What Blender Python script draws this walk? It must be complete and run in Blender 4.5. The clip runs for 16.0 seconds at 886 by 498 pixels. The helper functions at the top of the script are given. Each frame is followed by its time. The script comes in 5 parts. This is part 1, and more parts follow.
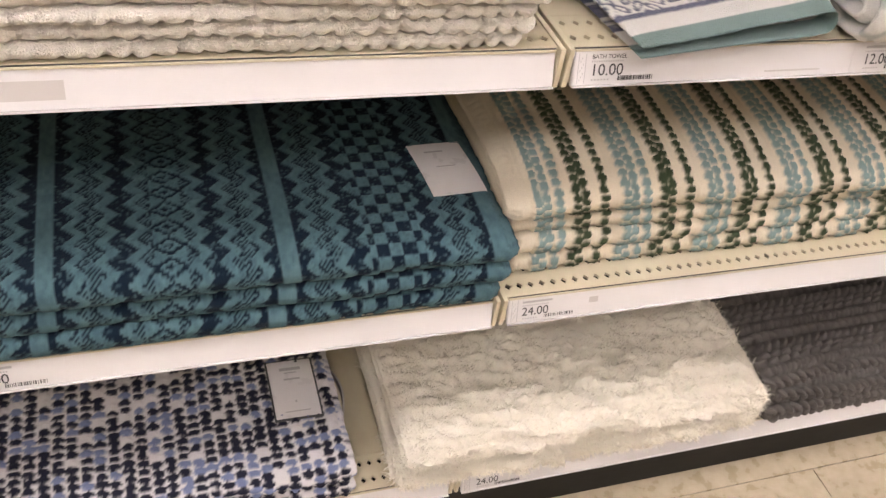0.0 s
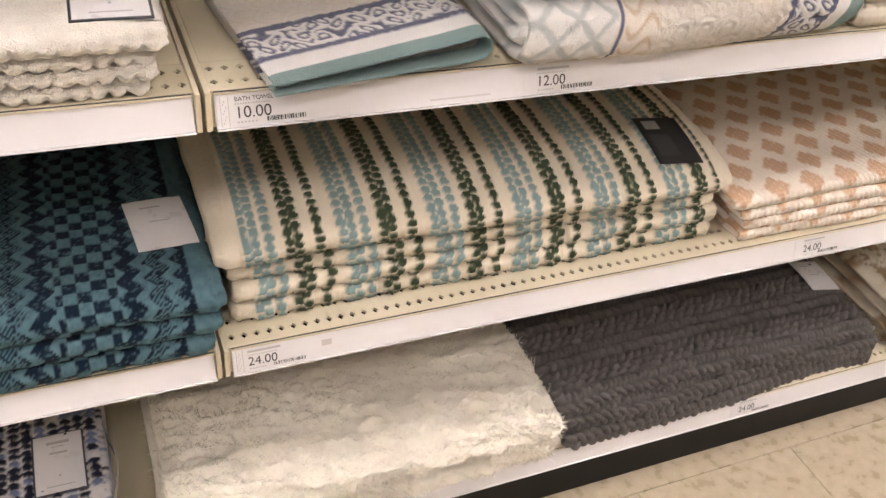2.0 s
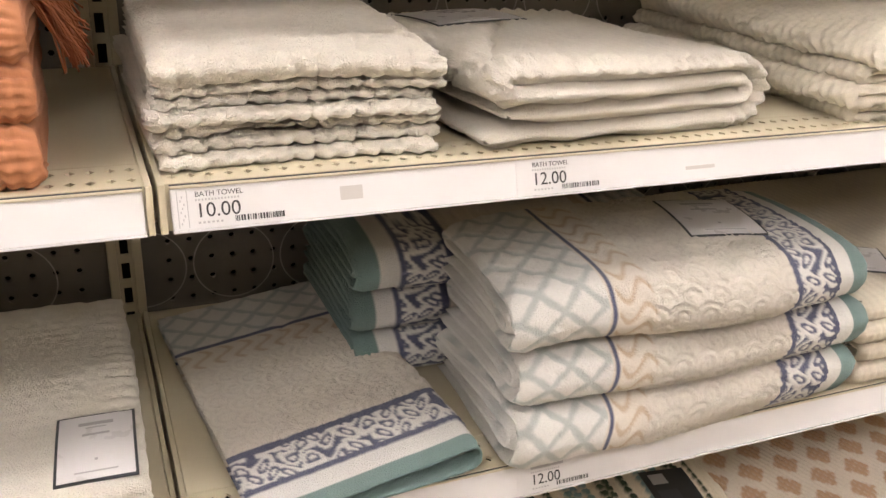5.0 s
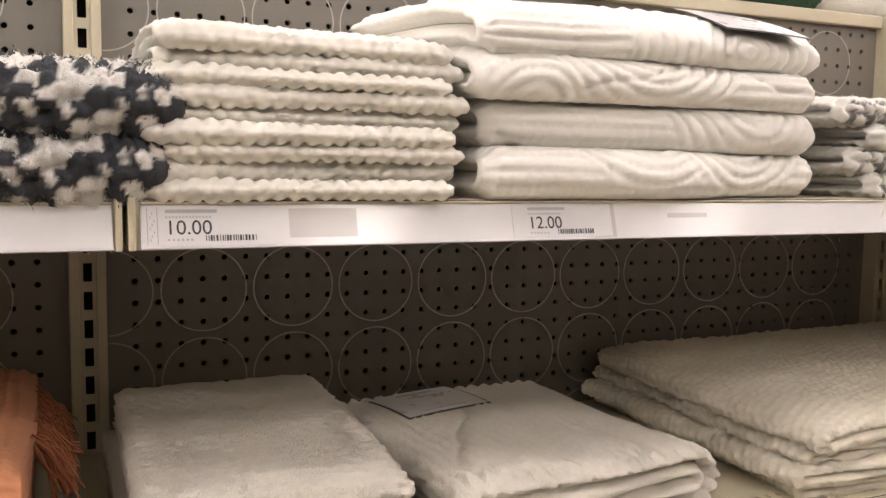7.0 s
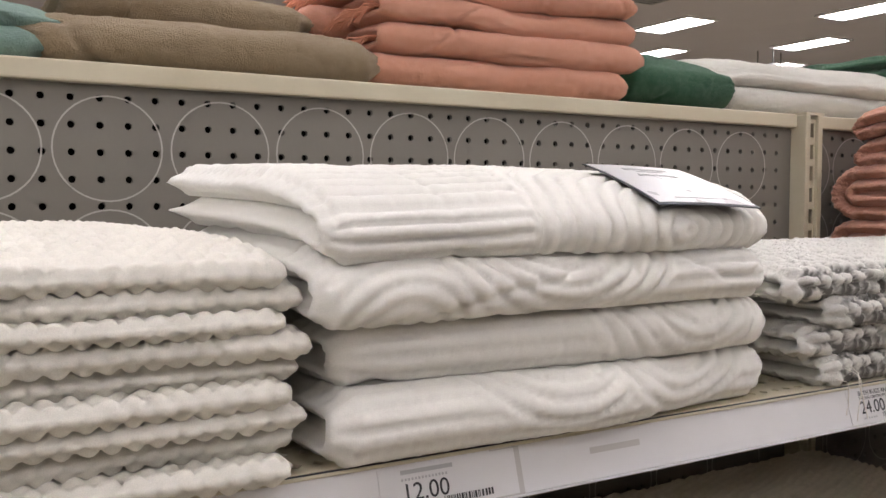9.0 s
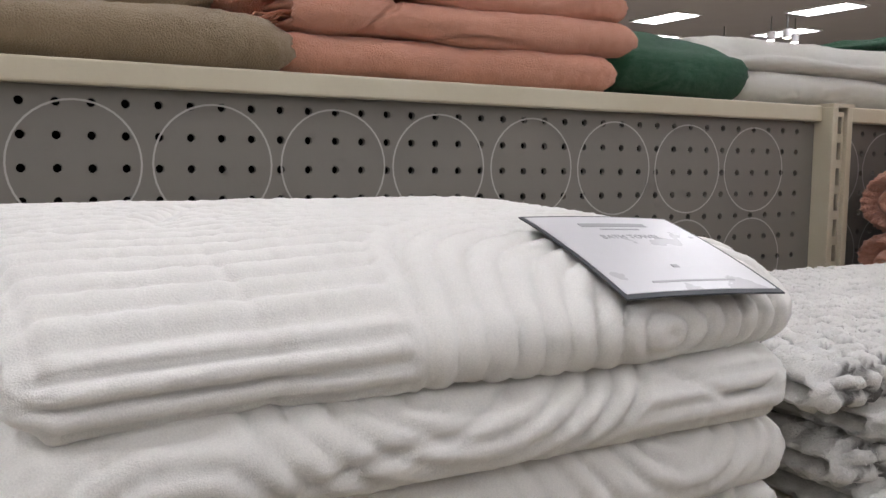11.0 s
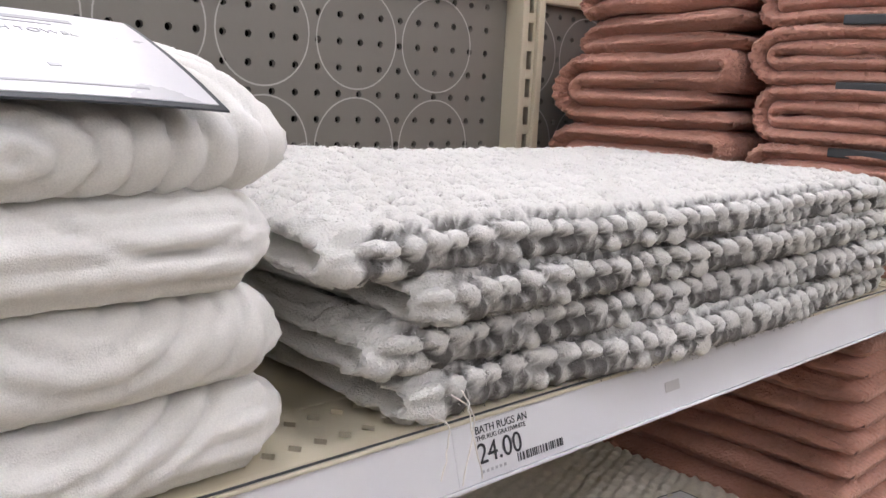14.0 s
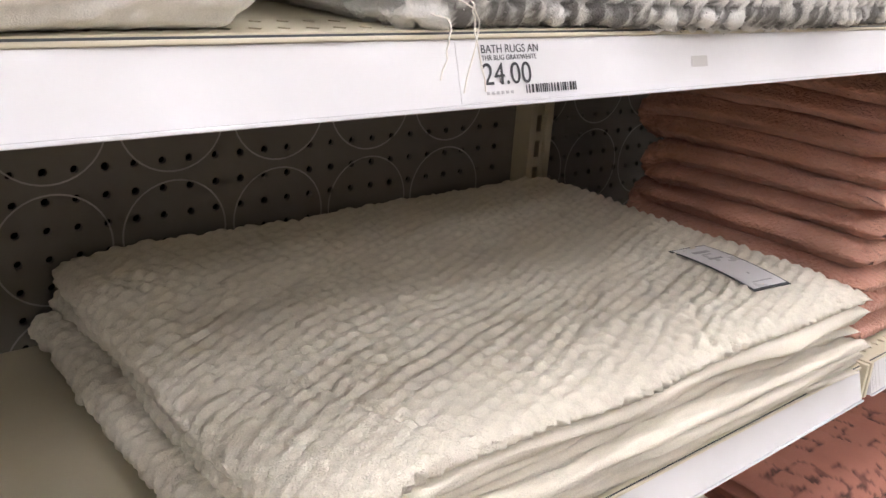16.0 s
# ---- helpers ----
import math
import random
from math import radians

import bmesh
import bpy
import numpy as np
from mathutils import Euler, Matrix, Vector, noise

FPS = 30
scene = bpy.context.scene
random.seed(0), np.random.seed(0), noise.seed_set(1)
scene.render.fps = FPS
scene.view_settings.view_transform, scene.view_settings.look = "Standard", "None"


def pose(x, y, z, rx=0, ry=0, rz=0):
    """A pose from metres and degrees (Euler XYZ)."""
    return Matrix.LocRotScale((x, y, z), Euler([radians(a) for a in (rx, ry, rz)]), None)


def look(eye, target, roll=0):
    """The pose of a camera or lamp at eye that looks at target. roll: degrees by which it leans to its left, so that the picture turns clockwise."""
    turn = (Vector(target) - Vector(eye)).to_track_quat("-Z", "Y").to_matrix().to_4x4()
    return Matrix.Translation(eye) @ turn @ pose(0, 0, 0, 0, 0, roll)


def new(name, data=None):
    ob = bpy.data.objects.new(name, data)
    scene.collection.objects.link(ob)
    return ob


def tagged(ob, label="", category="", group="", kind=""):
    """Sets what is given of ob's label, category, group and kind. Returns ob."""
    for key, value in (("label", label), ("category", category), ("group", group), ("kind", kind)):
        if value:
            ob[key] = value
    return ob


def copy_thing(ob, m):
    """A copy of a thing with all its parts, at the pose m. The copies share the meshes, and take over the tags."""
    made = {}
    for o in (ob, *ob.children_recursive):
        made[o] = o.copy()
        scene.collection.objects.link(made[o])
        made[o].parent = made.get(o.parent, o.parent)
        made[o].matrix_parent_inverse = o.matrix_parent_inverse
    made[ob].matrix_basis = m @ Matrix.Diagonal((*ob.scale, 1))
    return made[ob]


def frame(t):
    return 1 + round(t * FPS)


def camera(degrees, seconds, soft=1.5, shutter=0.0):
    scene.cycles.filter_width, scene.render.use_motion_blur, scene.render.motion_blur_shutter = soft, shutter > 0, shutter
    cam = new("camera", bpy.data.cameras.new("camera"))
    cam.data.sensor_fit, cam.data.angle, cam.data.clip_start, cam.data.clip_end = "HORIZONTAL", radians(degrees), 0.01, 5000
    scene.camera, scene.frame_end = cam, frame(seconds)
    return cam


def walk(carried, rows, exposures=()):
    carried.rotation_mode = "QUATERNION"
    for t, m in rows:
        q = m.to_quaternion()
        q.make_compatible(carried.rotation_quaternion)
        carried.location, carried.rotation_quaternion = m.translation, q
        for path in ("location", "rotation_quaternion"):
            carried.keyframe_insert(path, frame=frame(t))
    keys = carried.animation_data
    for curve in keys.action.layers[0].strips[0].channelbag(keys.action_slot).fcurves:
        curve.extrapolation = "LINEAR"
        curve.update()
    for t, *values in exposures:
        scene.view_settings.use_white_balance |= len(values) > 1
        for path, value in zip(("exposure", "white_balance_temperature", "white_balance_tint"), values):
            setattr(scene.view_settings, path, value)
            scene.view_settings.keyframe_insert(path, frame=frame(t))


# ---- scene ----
cam = camera(53.3, 16.0)
PATH = [
    (0, (-0.315, -1.015, 1.104), (0.29, 0.353, -0.224), 10.5),
    (0.5, (-0.241, -1.042, 1.118), (0.392, 0.336, -0.186), 9.3),
    (1, (-0.186, -1.064, 1.124), (0.465, 0.333, -0.151), 8.2),
    (1.5, (-0.129, -1.081, 1.125), (0.548, 0.33, -0.122), 7.8),
    (2, (-0.078, -1.099, 1.119), (0.623, 0.318, -0.105), 7.1),
    (2.5, (-0.051, -1.089, 1.123), (0.673, 0.329, -0.088), 6.3),
    (3, (-0.029, -1.064, 1.14), (0.723, 0.373, -0.03), 5.9),
    (3.2, (-0.018, -1.049, 1.15), (0.742, 0.403, 0.003), 5.9),
    (5.3, (-0.027, -1.034, 1.272), (0.684, 0.706, 0.587), 1.8),
    (5.5, (-0.025, -1.038, 1.288), (0.681, 0.724, 0.658), 1.5),
    (6, (-0.035, -1.053, 1.322), (0.693, 0.751, 0.858), 1.5),
    (6.5, (-0.037, -1.059, 1.349), (0.715, 0.767, 1.03), 1.4),
    (7, (-0.028, -1.062, 1.385), (0.769, 0.762, 1.192), 0.9),
    (7.5, (-0.007, -1.057, 1.416), (0.844, 0.75, 1.309), 0.6),
    (8, (0.024, -1.029, 1.447), (0.927, 0.753, 1.359), 0.8),
    (8.5, (0.059, -0.954, 1.472), (1.011, 0.803, 1.382), 0.6),
    (9, (0.088, -0.882, 1.503), (1.092, 0.845, 1.396), -0.0),
    (9.2, (0.102, -0.86, 1.506), (1.119, 0.859, 1.392), -1.1),
    (11.3, (0.272, -0.731, 1.557), (1.258, 0.998, 1.362), 0.7),
    (11.5, (0.285, -0.739, 1.557), (1.293, 0.977, 1.361), 0.2),
    (12, (0.323, -0.736, 1.555), (1.443, 0.909, 1.355), -0.2),
    (12.5, (0.354, -0.738, 1.549), (1.586, 0.822, 1.328), -0.2),
    (13, (0.381, -0.728, 1.549), (1.702, 0.752, 1.29), 1.1),
    (13.5, (0.409, -0.735, 1.543), (1.745, 0.722, 1.245), 1.1),
    (14, (0.439, -0.721, 1.509), (1.787, 0.712, 1.15), 2.7),
    (14.5, (0.452, -0.732, 1.475), (1.771, 0.714, 1.062), 2.9),
    (15, (0.449, -0.733, 1.448), (1.746, 0.71, 0.965), 3.3),
    (15.5, (0.455, -0.738, 1.427), (1.727, 0.701, 0.869), 3.6),
    (16, (0.453, -0.74, 1.395), (1.695, 0.681, 0.734), 4.0),
]
EXPOSURES = [(0.0, 0.78, 7300, 22), (3.2, 0.76, 7300, 21), (5.3, 0.70, 7350, 18), (6.5, 0.48, 7320, 18), (7.0, 0.24, 7350, 19), (8.0, -0.10, 7150, 19), (9.2, -0.37, 6650, 17), (11.3, -0.66, 6350, 16), (13.0, -0.38, 6300, 17), (14.0, -0.10, 6300, 18), (15.0, 0.20, 6400, 18), (16.0, 0.58, 6500, 17)]
walk(cam, [(t, look(eye, target, roll)) for t, eye, target, roll in PATH], EXPOSURES)

# ---- world and light ----
world = bpy.data.worlds.new("store_air")
scene.world = world
world.use_nodes = True
world.node_tree.nodes["Background"].inputs[0].default_value = (0.9, 0.95, 1.0, 1)
world.node_tree.nodes["Background"].inputs[1].default_value = 0.02

LIGHT = 17.0
CEIL = 4.4


# ---- materials ----
def nodes_of(name):
    m = bpy.data.materials.new(name)
    m.use_nodes = True
    nt = m.node_tree
    return m, nt, nt.nodes["Principled BSDF"]


def link(nt, a, b):
    nt.links.new(a, b)


def surface(name, rgb, rough=0.5, metal=0.0, var=0.12, scale=6.0, fine=220.0, bump=0.08, spec=0.5, stain=None):
    """A painted, plastic or metal surface with two scales of variation."""
    m, nt, b = nodes_of(name)
    tc = nt.nodes.new("ShaderNodeTexCoord")
    big = nt.nodes.new("ShaderNodeTexNoise")
    big.inputs["Scale"].default_value, big.inputs["Detail"].default_value = scale, 5
    small = nt.nodes.new("ShaderNodeTexNoise")
    small.inputs["Scale"].default_value, small.inputs["Detail"].default_value = fine, 2
    link(nt, tc.outputs["Object"], big.inputs["Vector"])
    link(nt, tc.outputs["Object"], small.inputs["Vector"])
    ramp = nt.nodes.new("ShaderNodeValToRGB")
    ramp.color_ramp.elements[0].position, ramp.color_ramp.elements[1].position = 0.3, 0.7
    lo = stain or tuple(c * (1 - var) for c in rgb)
    ramp.color_ramp.elements[0].color = (*lo, 1)
    ramp.color_ramp.elements[1].color = (*rgb, 1)
    link(nt, big.outputs["Fac"], ramp.inputs["Fac"])
    link(nt, ramp.outputs["Color"], b.inputs["Base Color"])
    rr = nt.nodes.new("ShaderNodeMapRange")
    rr.inputs["To Min"].default_value, rr.inputs["To Max"].default_value = max(rough - 0.08, 0.03), min(rough + 0.1, 1)
    link(nt, big.outputs["Fac"], rr.inputs["Value"])
    link(nt, rr.outputs["Result"], b.inputs["Roughness"])
    b.inputs["Metallic"].default_value = metal
    b.inputs["Specular IOR Level"].default_value = spec
    bp = nt.nodes.new("ShaderNodeBump")
    bp.inputs["Strength"].default_value, bp.inputs["Distance"].default_value = bump, 0.001
    link(nt, small.outputs["Fac"], bp.inputs["Height"])
    link(nt, bp.outputs["Normal"], b.inputs["Normal"])
    return m


def fabric(name, fibre=900.0, bump=0.6, dist=0.0012, sheen=0.35, blot=0.10):
    """Cloth whose dye, with any hollow shade put into it, comes from the woven pattern stored on the mesh; loops and
    lint come from noise.
    """
    m, nt, b = nodes_of(name)
    col = nt.nodes.new("ShaderNodeAttribute")
    col.attribute_name = "dye"
    tc = nt.nodes.new("ShaderNodeTexCoord")
    mp = nt.nodes.new("ShaderNodeMapping")
    mp.inputs["Rotation"].default_value = (0.4, 0.3, 0.5)
    link(nt, tc.outputs["Object"], mp.inputs["Vector"])
    n1 = nt.nodes.new("ShaderNodeTexNoise")
    n1.inputs["Scale"].default_value, n1.inputs["Detail"].default_value = fibre, 3
    n2 = nt.nodes.new("ShaderNodeTexNoise")
    n2.inputs["Scale"].default_value, n2.inputs["Detail"].default_value = 28, 4
    for n in (n1, n2):
        link(nt, mp.outputs["Vector"], n.inputs["Vector"])
    mix = nt.nodes.new("ShaderNodeMapRange")
    mix.inputs["To Min"].default_value, mix.inputs["To Max"].default_value = 1 - blot, 1 + blot * 0.5
    link(nt, n2.outputs["Fac"], mix.inputs["Value"])
    mix2 = nt.nodes.new("ShaderNodeMapRange")
    mix2.inputs["To Min"].default_value, mix2.inputs["To Max"].default_value = 0.82, 1.12
    link(nt, n1.outputs["Fac"], mix2.inputs["Value"])
    mul = nt.nodes.new("ShaderNodeMath")
    mul.operation = "MULTIPLY"
    link(nt, mix.outputs["Result"], mul.inputs[0])
    link(nt, mix2.outputs["Result"], mul.inputs[1])
    vm = nt.nodes.new("ShaderNodeVectorMath")
    vm.operation = "SCALE"
    link(nt, col.outputs["Color"], vm.inputs[0])
    link(nt, mul.outputs["Value"], vm.inputs["Scale"])
    link(nt, vm.outputs["Vector"], b.inputs["Base Color"])
    b.inputs["Roughness"].default_value = 0.95
    b.inputs["Specular IOR Level"].default_value = 0.06
    b.inputs["Sheen Weight"].default_value = sheen
    b.inputs["Sheen Roughness"].default_value = 0.6
    bp = nt.nodes.new("ShaderNodeBump")
    bp.inputs["Strength"].default_value, bp.inputs["Distance"].default_value = bump, dist
    link(nt, n1.outputs["Fac"], bp.inputs["Height"])
    link(nt, bp.outputs["Normal"], b.inputs["Normal"])
    return m


def glow(name, rgb, power):
    m, nt, b = nodes_of(name)
    b.inputs["Base Color"].default_value = (0.9, 0.9, 0.9, 1)
    b.inputs["Emission Color"].default_value = (*rgb, 1)
    b.inputs["Emission Strength"].default_value = power
    return m


CREAM = surface("cream_enamel", (0.60, 0.55, 0.42), 0.38, var=0.08, scale=9, stain=(0.53, 0.47, 0.34))
PEG = surface("grey_pegboard_paint", (0.200, 0.186, 0.160), 0.5, var=0.06)
RING = surface("pale_ring_paint", (0.44, 0.42, 0.385), 0.45, var=0.05)
# near-black that stands in for the shade inside holes and slots
SHADE_BLACK = surface("cavity_shade_black", (0.012, 0.011, 0.010), 0.9, var=0.2, spec=0.1)
PLASTIC = surface("white_price_channel", (0.66, 0.65, 0.67), 0.14, var=0.05, scale=14, bump=0.03)
PAPER = surface("label_paper", (0.70, 0.69, 0.70), 0.13, var=0.04, scale=20, bump=0.02)
CARD = surface("white_card", (0.66, 0.65, 0.66), 0.28, var=0.03, scale=25, bump=0.02)
INK = surface("dark_print", (0.03, 0.03, 0.035), 0.6, var=0.1)
PALEINK = surface("pale_print", (0.42, 0.42, 0.43), 0.6, var=0.1)
BORDER = surface("slate_card_edge_and_gap_shadow", (0.045, 0.05, 0.055), 0.5, var=0.15)
BLACKCARD = surface("black_card", (0.02, 0.021, 0.022), 0.45, var=0.2)
KICK = surface("black_kick_plate", (0.006, 0.0065, 0.006), 0.5, var=0.35, scale=12, spec=0.2)
TAPE = surface("clear_tape_residue", (0.56, 0.54, 0.53), 0.2, var=0.1)
FLOORM = surface("vinyl_tile", (0.52, 0.45, 0.34), 0.28, var=0.1, scale=40, fine=500, stain=(0.42, 0.35, 0.24))
GROUT = surface("tile_joint", (0.30, 0.25, 0.18), 0.7)
# unseen light-blocking wall; its tone also sets how much light bounces back
BLOCK_WALL = surface("light_block_wall_paint", (0.24, 0.215, 0.19), 0.8, var=0.2, scale=2.0)
CEILM = surface("ceiling_board", (0.30, 0.285, 0.30), 0.9, var=0.06, scale=1.5, fine=120)
WALLM = surface("store_wall_paint", (0.28, 0.265, 0.25), 0.8, var=0.05, scale=1.0)
STEEL = surface("galvanised_hook", (0.75, 0.74, 0.72), 0.3, metal=0.8)
VENT = surface("grey_vent", (0.10, 0.10, 0.10), 0.6)
TUBE = glow("lit_diffuser", (0.96, 0.98, 1.0), LIGHT)
SPOT = glow("lit_spot", (1.0, 0.97, 0.9), LIGHT * 2)

TERRY = fabric("terry_cloth", 760, 1.0, 0.0032, 0.20, 0.10)
VELOUR = fabric("sheared_terry", 1500, 0.28, 0.0010, 0.20, 0.05)
NUBBY = fabric("herringbone_cotton", 300, 1.0, 0.0034, 0.15, 0.12)
SMOOTH = fabric("woven_cotton", 1500, 0.45, 0.0010, 0.08, 0.07)
KNIT = fabric("cotton_knit_pile", 900, 0.7, 0.0014, 0.03, 0.12)
WOOLLY = fabric("chenille_pile", 900, 0.8, 0.0013, 0.06, 0.14)


# ---- helpers for shapes ----
def mesh_from(name, verts, faces, material, smooth=False):
    me = bpy.data.meshes.new(name)
    me.from_pydata(verts, [], faces)
    me.materials.append(material)
    me.polygons.foreach_set("use_smooth", [smooth] * len(me.polygons))
    me.update()
    return me


def box_bm(bm, x0, x1, y0, y1, z0, z1, bevel=0.0):
    r = bmesh.ops.create_cube(bm, size=1)
    bmesh.ops.transform(bm, verts=r["verts"], matrix=Matrix.Translation(((x0 + x1) / 2, (y0 + y1) / 2, (z0 + z1) / 2)) @ Matrix.Diagonal((x1 - x0, y1 - y0, z1 - z0, 1)))
    if bevel:
        edges = list({e for v in r["verts"] for e in v.link_edges})
        bmesh.ops.bevel(bm, geom=edges, offset=bevel, segments=2, affect="EDGES", profile=0.5)


def part(name, bm, material, parent=None, label=""):
    me = bpy.data.meshes.new(name)
    bm.to_mesh(me)
    bm.free()
    me.materials.append(material)
    ob = new(name, me)
    ob.parent = parent
    return tagged(ob, label)


def boxes(name, spans, material, parent=None, label="", bevel=0.0):
    bm = bmesh.new()
    for s in spans:
        box_bm(bm, *s, bevel)
    return part(name, bm, material, parent, label)


def empty(name, at, label, category, group="", kind=""):
    ob = new(name)
    ob.matrix_world = at
    ob.empty_display_size = 0.05
    return tagged(ob, label, category, group, kind)


def holed_sheet(name, cols, rows, px, pz, hole, material, sides=8, squash=1.0, turn=0.0, depth=0.004, skip=None):
    """A sheet in the local xz plane, facing -y, with one real hole in each cell. hole: radius."""
    verts, faces = [], []
    per = 4
    ring = [(math.cos(turn + 2 * math.pi * (k + 0.5) / sides) * hole, math.sin(turn + 2 * math.pi * (k + 0.5) / sides) * hole * squash) for k in range(sides)]
    for i in range(cols):
        for j in range(rows):
            cx, cz = (i + 0.5) * px, (j + 0.5) * pz
            n = len(verts)
            corner = [(cx + px / 2, cz + pz / 2), (cx - px / 2, cz + pz / 2), (cx - px / 2, cz - pz / 2), (cx + px / 2, cz - pz / 2)]
            verts += [(x, 0, z) for x, z in corner]
            if skip and skip(i, j):
                faces.append((n + 3, n + 2, n + 1, n))
                continue
            verts += [(cx + x, 0, cz + z) for x, z in ring]
            verts += [(cx + x, depth, cz + z) for x, z in ring]
            q = sides // per
            for c in range(per):
                start = c * q
                fan = [n + per + (start + k) % sides for k in range(q)]
                faces.append((n + c, *reversed(fan)))
                last, nxt = n + per + (start + q - 1) % sides, n + per + (start + q) % sides
                faces.append((n + c, n + (c + 1) % per, nxt, last)[::-1])
            for k in range(sides):
                a, b2 = n + per + k, n + per + (k + 1) % sides
                faces.append((a, b2, b2 + sides, a + sides))
    me = mesh_from(name, verts, faces, material)
    bm = bmesh.new()
    bm.from_mesh(me)
    bmesh.ops.remove_doubles(bm, verts=bm.verts, dist=1e-5)
    bm.to_mesh(me)
    bm.free()
    return me


# ---- numbers for woven patterns ----
def lattice(ix, iy, seed):
    h = (ix.astype(np.int64) * 374761393 + iy.astype(np.int64) * 668265263 + seed * 974711) & 0x7FFFFFFF
    h = ((h ^ (h >> 13)) * 1274126177) & 0x7FFFFFFF
    return ((h ^ (h >> 16)) & 0xFFFF) / 65535.0


def chance(ix, iy, seed):
    h = np.sin(ix * 12.9898 + iy * 78.233 + seed * 37.17) * 43758.5453
    return h - np.floor(h)


def vnoise(x, y, seed=0):
    x, y = np.asarray(x, float), np.asarray(y, float)
    ix, iy = np.floor(x), np.floor(y)
    fx, fy = x - ix, y - iy
    fx, fy = fx * fx * (3 - 2 * fx), fy * fy * (3 - 2 * fy)
    a, b = lattice(ix, iy, seed), lattice(ix + 1, iy, seed)
    c, d = lattice(ix, iy + 1, seed), lattice(ix + 1, iy + 1, seed)
    return (a + (b - a) * fx) * (1 - fy) + (c + (d - c) * fx) * fy


def fbm(x, y, seed=0, octaves=3):
    return sum(vnoise(x * 2 ** k, y * 2 ** k, seed + k) * 0.5 ** k for k in range(octaves)) / sum(0.5 ** k for k in range(octaves))


def cells(x, y, seed=0):
    """Distance to the nearest of scattered points, and that point's own number."""
    ix, iy = np.floor(x), np.floor(y)
    best, who = np.full(np.shape(x), 9.0), np.zeros(np.shape(x))
    for dx in (-1, 0, 1):
        for dy in (-1, 0, 1):
            px = ix + dx + 0.15 + 0.7 * chance(ix + dx, iy + dy, seed)
            py = iy + dy + 0.15 + 0.7 * chance(ix + dx, iy + dy, seed + 9)
            d = np.hypot(x - px, y - py)
            near = d < best
            best = np.where(near, d, best)
            who = np.where(near, chance(ix + dx, iy + dy, seed + 21), who)
    return best, who


def smooth(a, b, x):
    t = np.clip((x - a) / (b - a), 0, 1)
    return t * t * (3 - 2 * t)


def blend(base, rgb, k):
    return base + (np.array(rgb) - base) * np.clip(k, 0, 1)[..., None]


def plain(shape, rgb):
    return np.broadcast_to(np.array(rgb, float), (*shape, 3)).copy()


def saw(x):
    return np.abs((x % 1.0) - 0.5) * 2


# each weave takes cloth coordinates in metres (u along the fold, v round it) and gives relief in metres and dye, in
# some with the hollows' shade put in
def weave_terry(rgb, crease=0.0012):
    def f(u, v, w):
        h = 0.0032 * (fbm(u * 150, v * 150, 3) - 0.5) + crease * (fbm(u * 12, v * 12, 5) - 0.5) * 2
        return h, blend(plain(u.shape, rgb), [c * 0.9 for c in rgb], fbm(u * 30, v * 30, 8) * 0.8)
    return f


def weave_bubble(rgb, pu=0.0112, pv=0.0100, amp=0.0038):
    def f(u, v, w):
        v = v + pv / 2 + 0.0022 * (fbm(u * 25, v * 25, 12) - 0.5)
        row = np.floor(v / pv)
        uu = u / pu + 0.5 * (row % 2) + 0.35 * (vnoise(u / 0.04, row * 1.7, 5) - 0.5)
        a = np.sin(math.pi * (uu % 1.0))
        b = np.sin(math.pi * ((v / pv) % 1.0))
        k = np.clip(a, 0, 1) ** 0.7 * np.clip(b, 0, 1) ** 0.8
        size_of = 0.75 + 0.5 * lattice(np.floor(uu), row, 6)
        h = amp * (k - 0.5) * size_of + 0.0016 * (fbm(u * 90, v * 90, 4) - 0.5) + 0.004 * (fbm(u * 14, v * 14, 9) - 0.5)
        # dimples between beads get their shade from a darker dye
        return h, blend(plain(u.shape, [c * 0.92 for c in rgb]), rgb, k)
    return f


def weave_swirl(rgb, amp=0.0058, seed=0, centre=(0.062, 0.006), reach=0.13, second=(0.07, 0.06), outer=0.15):
    """Carved pile: straight ribs, broken by rings round one centre and by wide arcs round another."""
    def f(u, v, w):
        wob = 0.004 * (fbm(u * 26, v * 26, 7 + seed) - 0.5)
        r1 = np.hypot(u - centre[0], v - centre[1]) + wob
        r2 = np.hypot(u - second[0], v - second[1]) + wob
        ribs = np.abs(np.sin(math.pi * (v / 0.0135 + 0.16 * np.sin(u * 9 + seed) + 0.25 * (fbm(u * 9, v * 9, 3 + seed) - 0.5)))) ** 0.5
        rings = np.abs(np.sin(math.pi * r1 / 0.0130)) ** 0.5
        arcs = np.abs(np.sin(math.pi * r2 / 0.0130)) ** 0.5
        k1 = smooth(reach + 0.003, reach - 0.003, r1)
        k2 = smooth(outer + 0.003, outer - 0.003, r2)
        wave = ribs * (1 - k2) + arcs * k2
        wave = wave * (1 - k1) + rings * k1
        lint = fbm(u * 240, v * 240, 4)
        h = amp * (wave - 0.65) * (0.70 + 0.30 * fbm(u * 18, v * 18, 21 + seed)) * (0.5 + 0.5 * smooth(-0.022, -0.004, v)) + 0.0018 * (lint - 0.5) + 0.004 * (fbm(u * 9, v * 9, 14 + seed) - 0.5)
        # carved grooves are dyed a little darker, which deepens their shade
        return h, blend(plain(u.shape, [c * 0.93 for c in rgb]), rgb, wave)
    return f


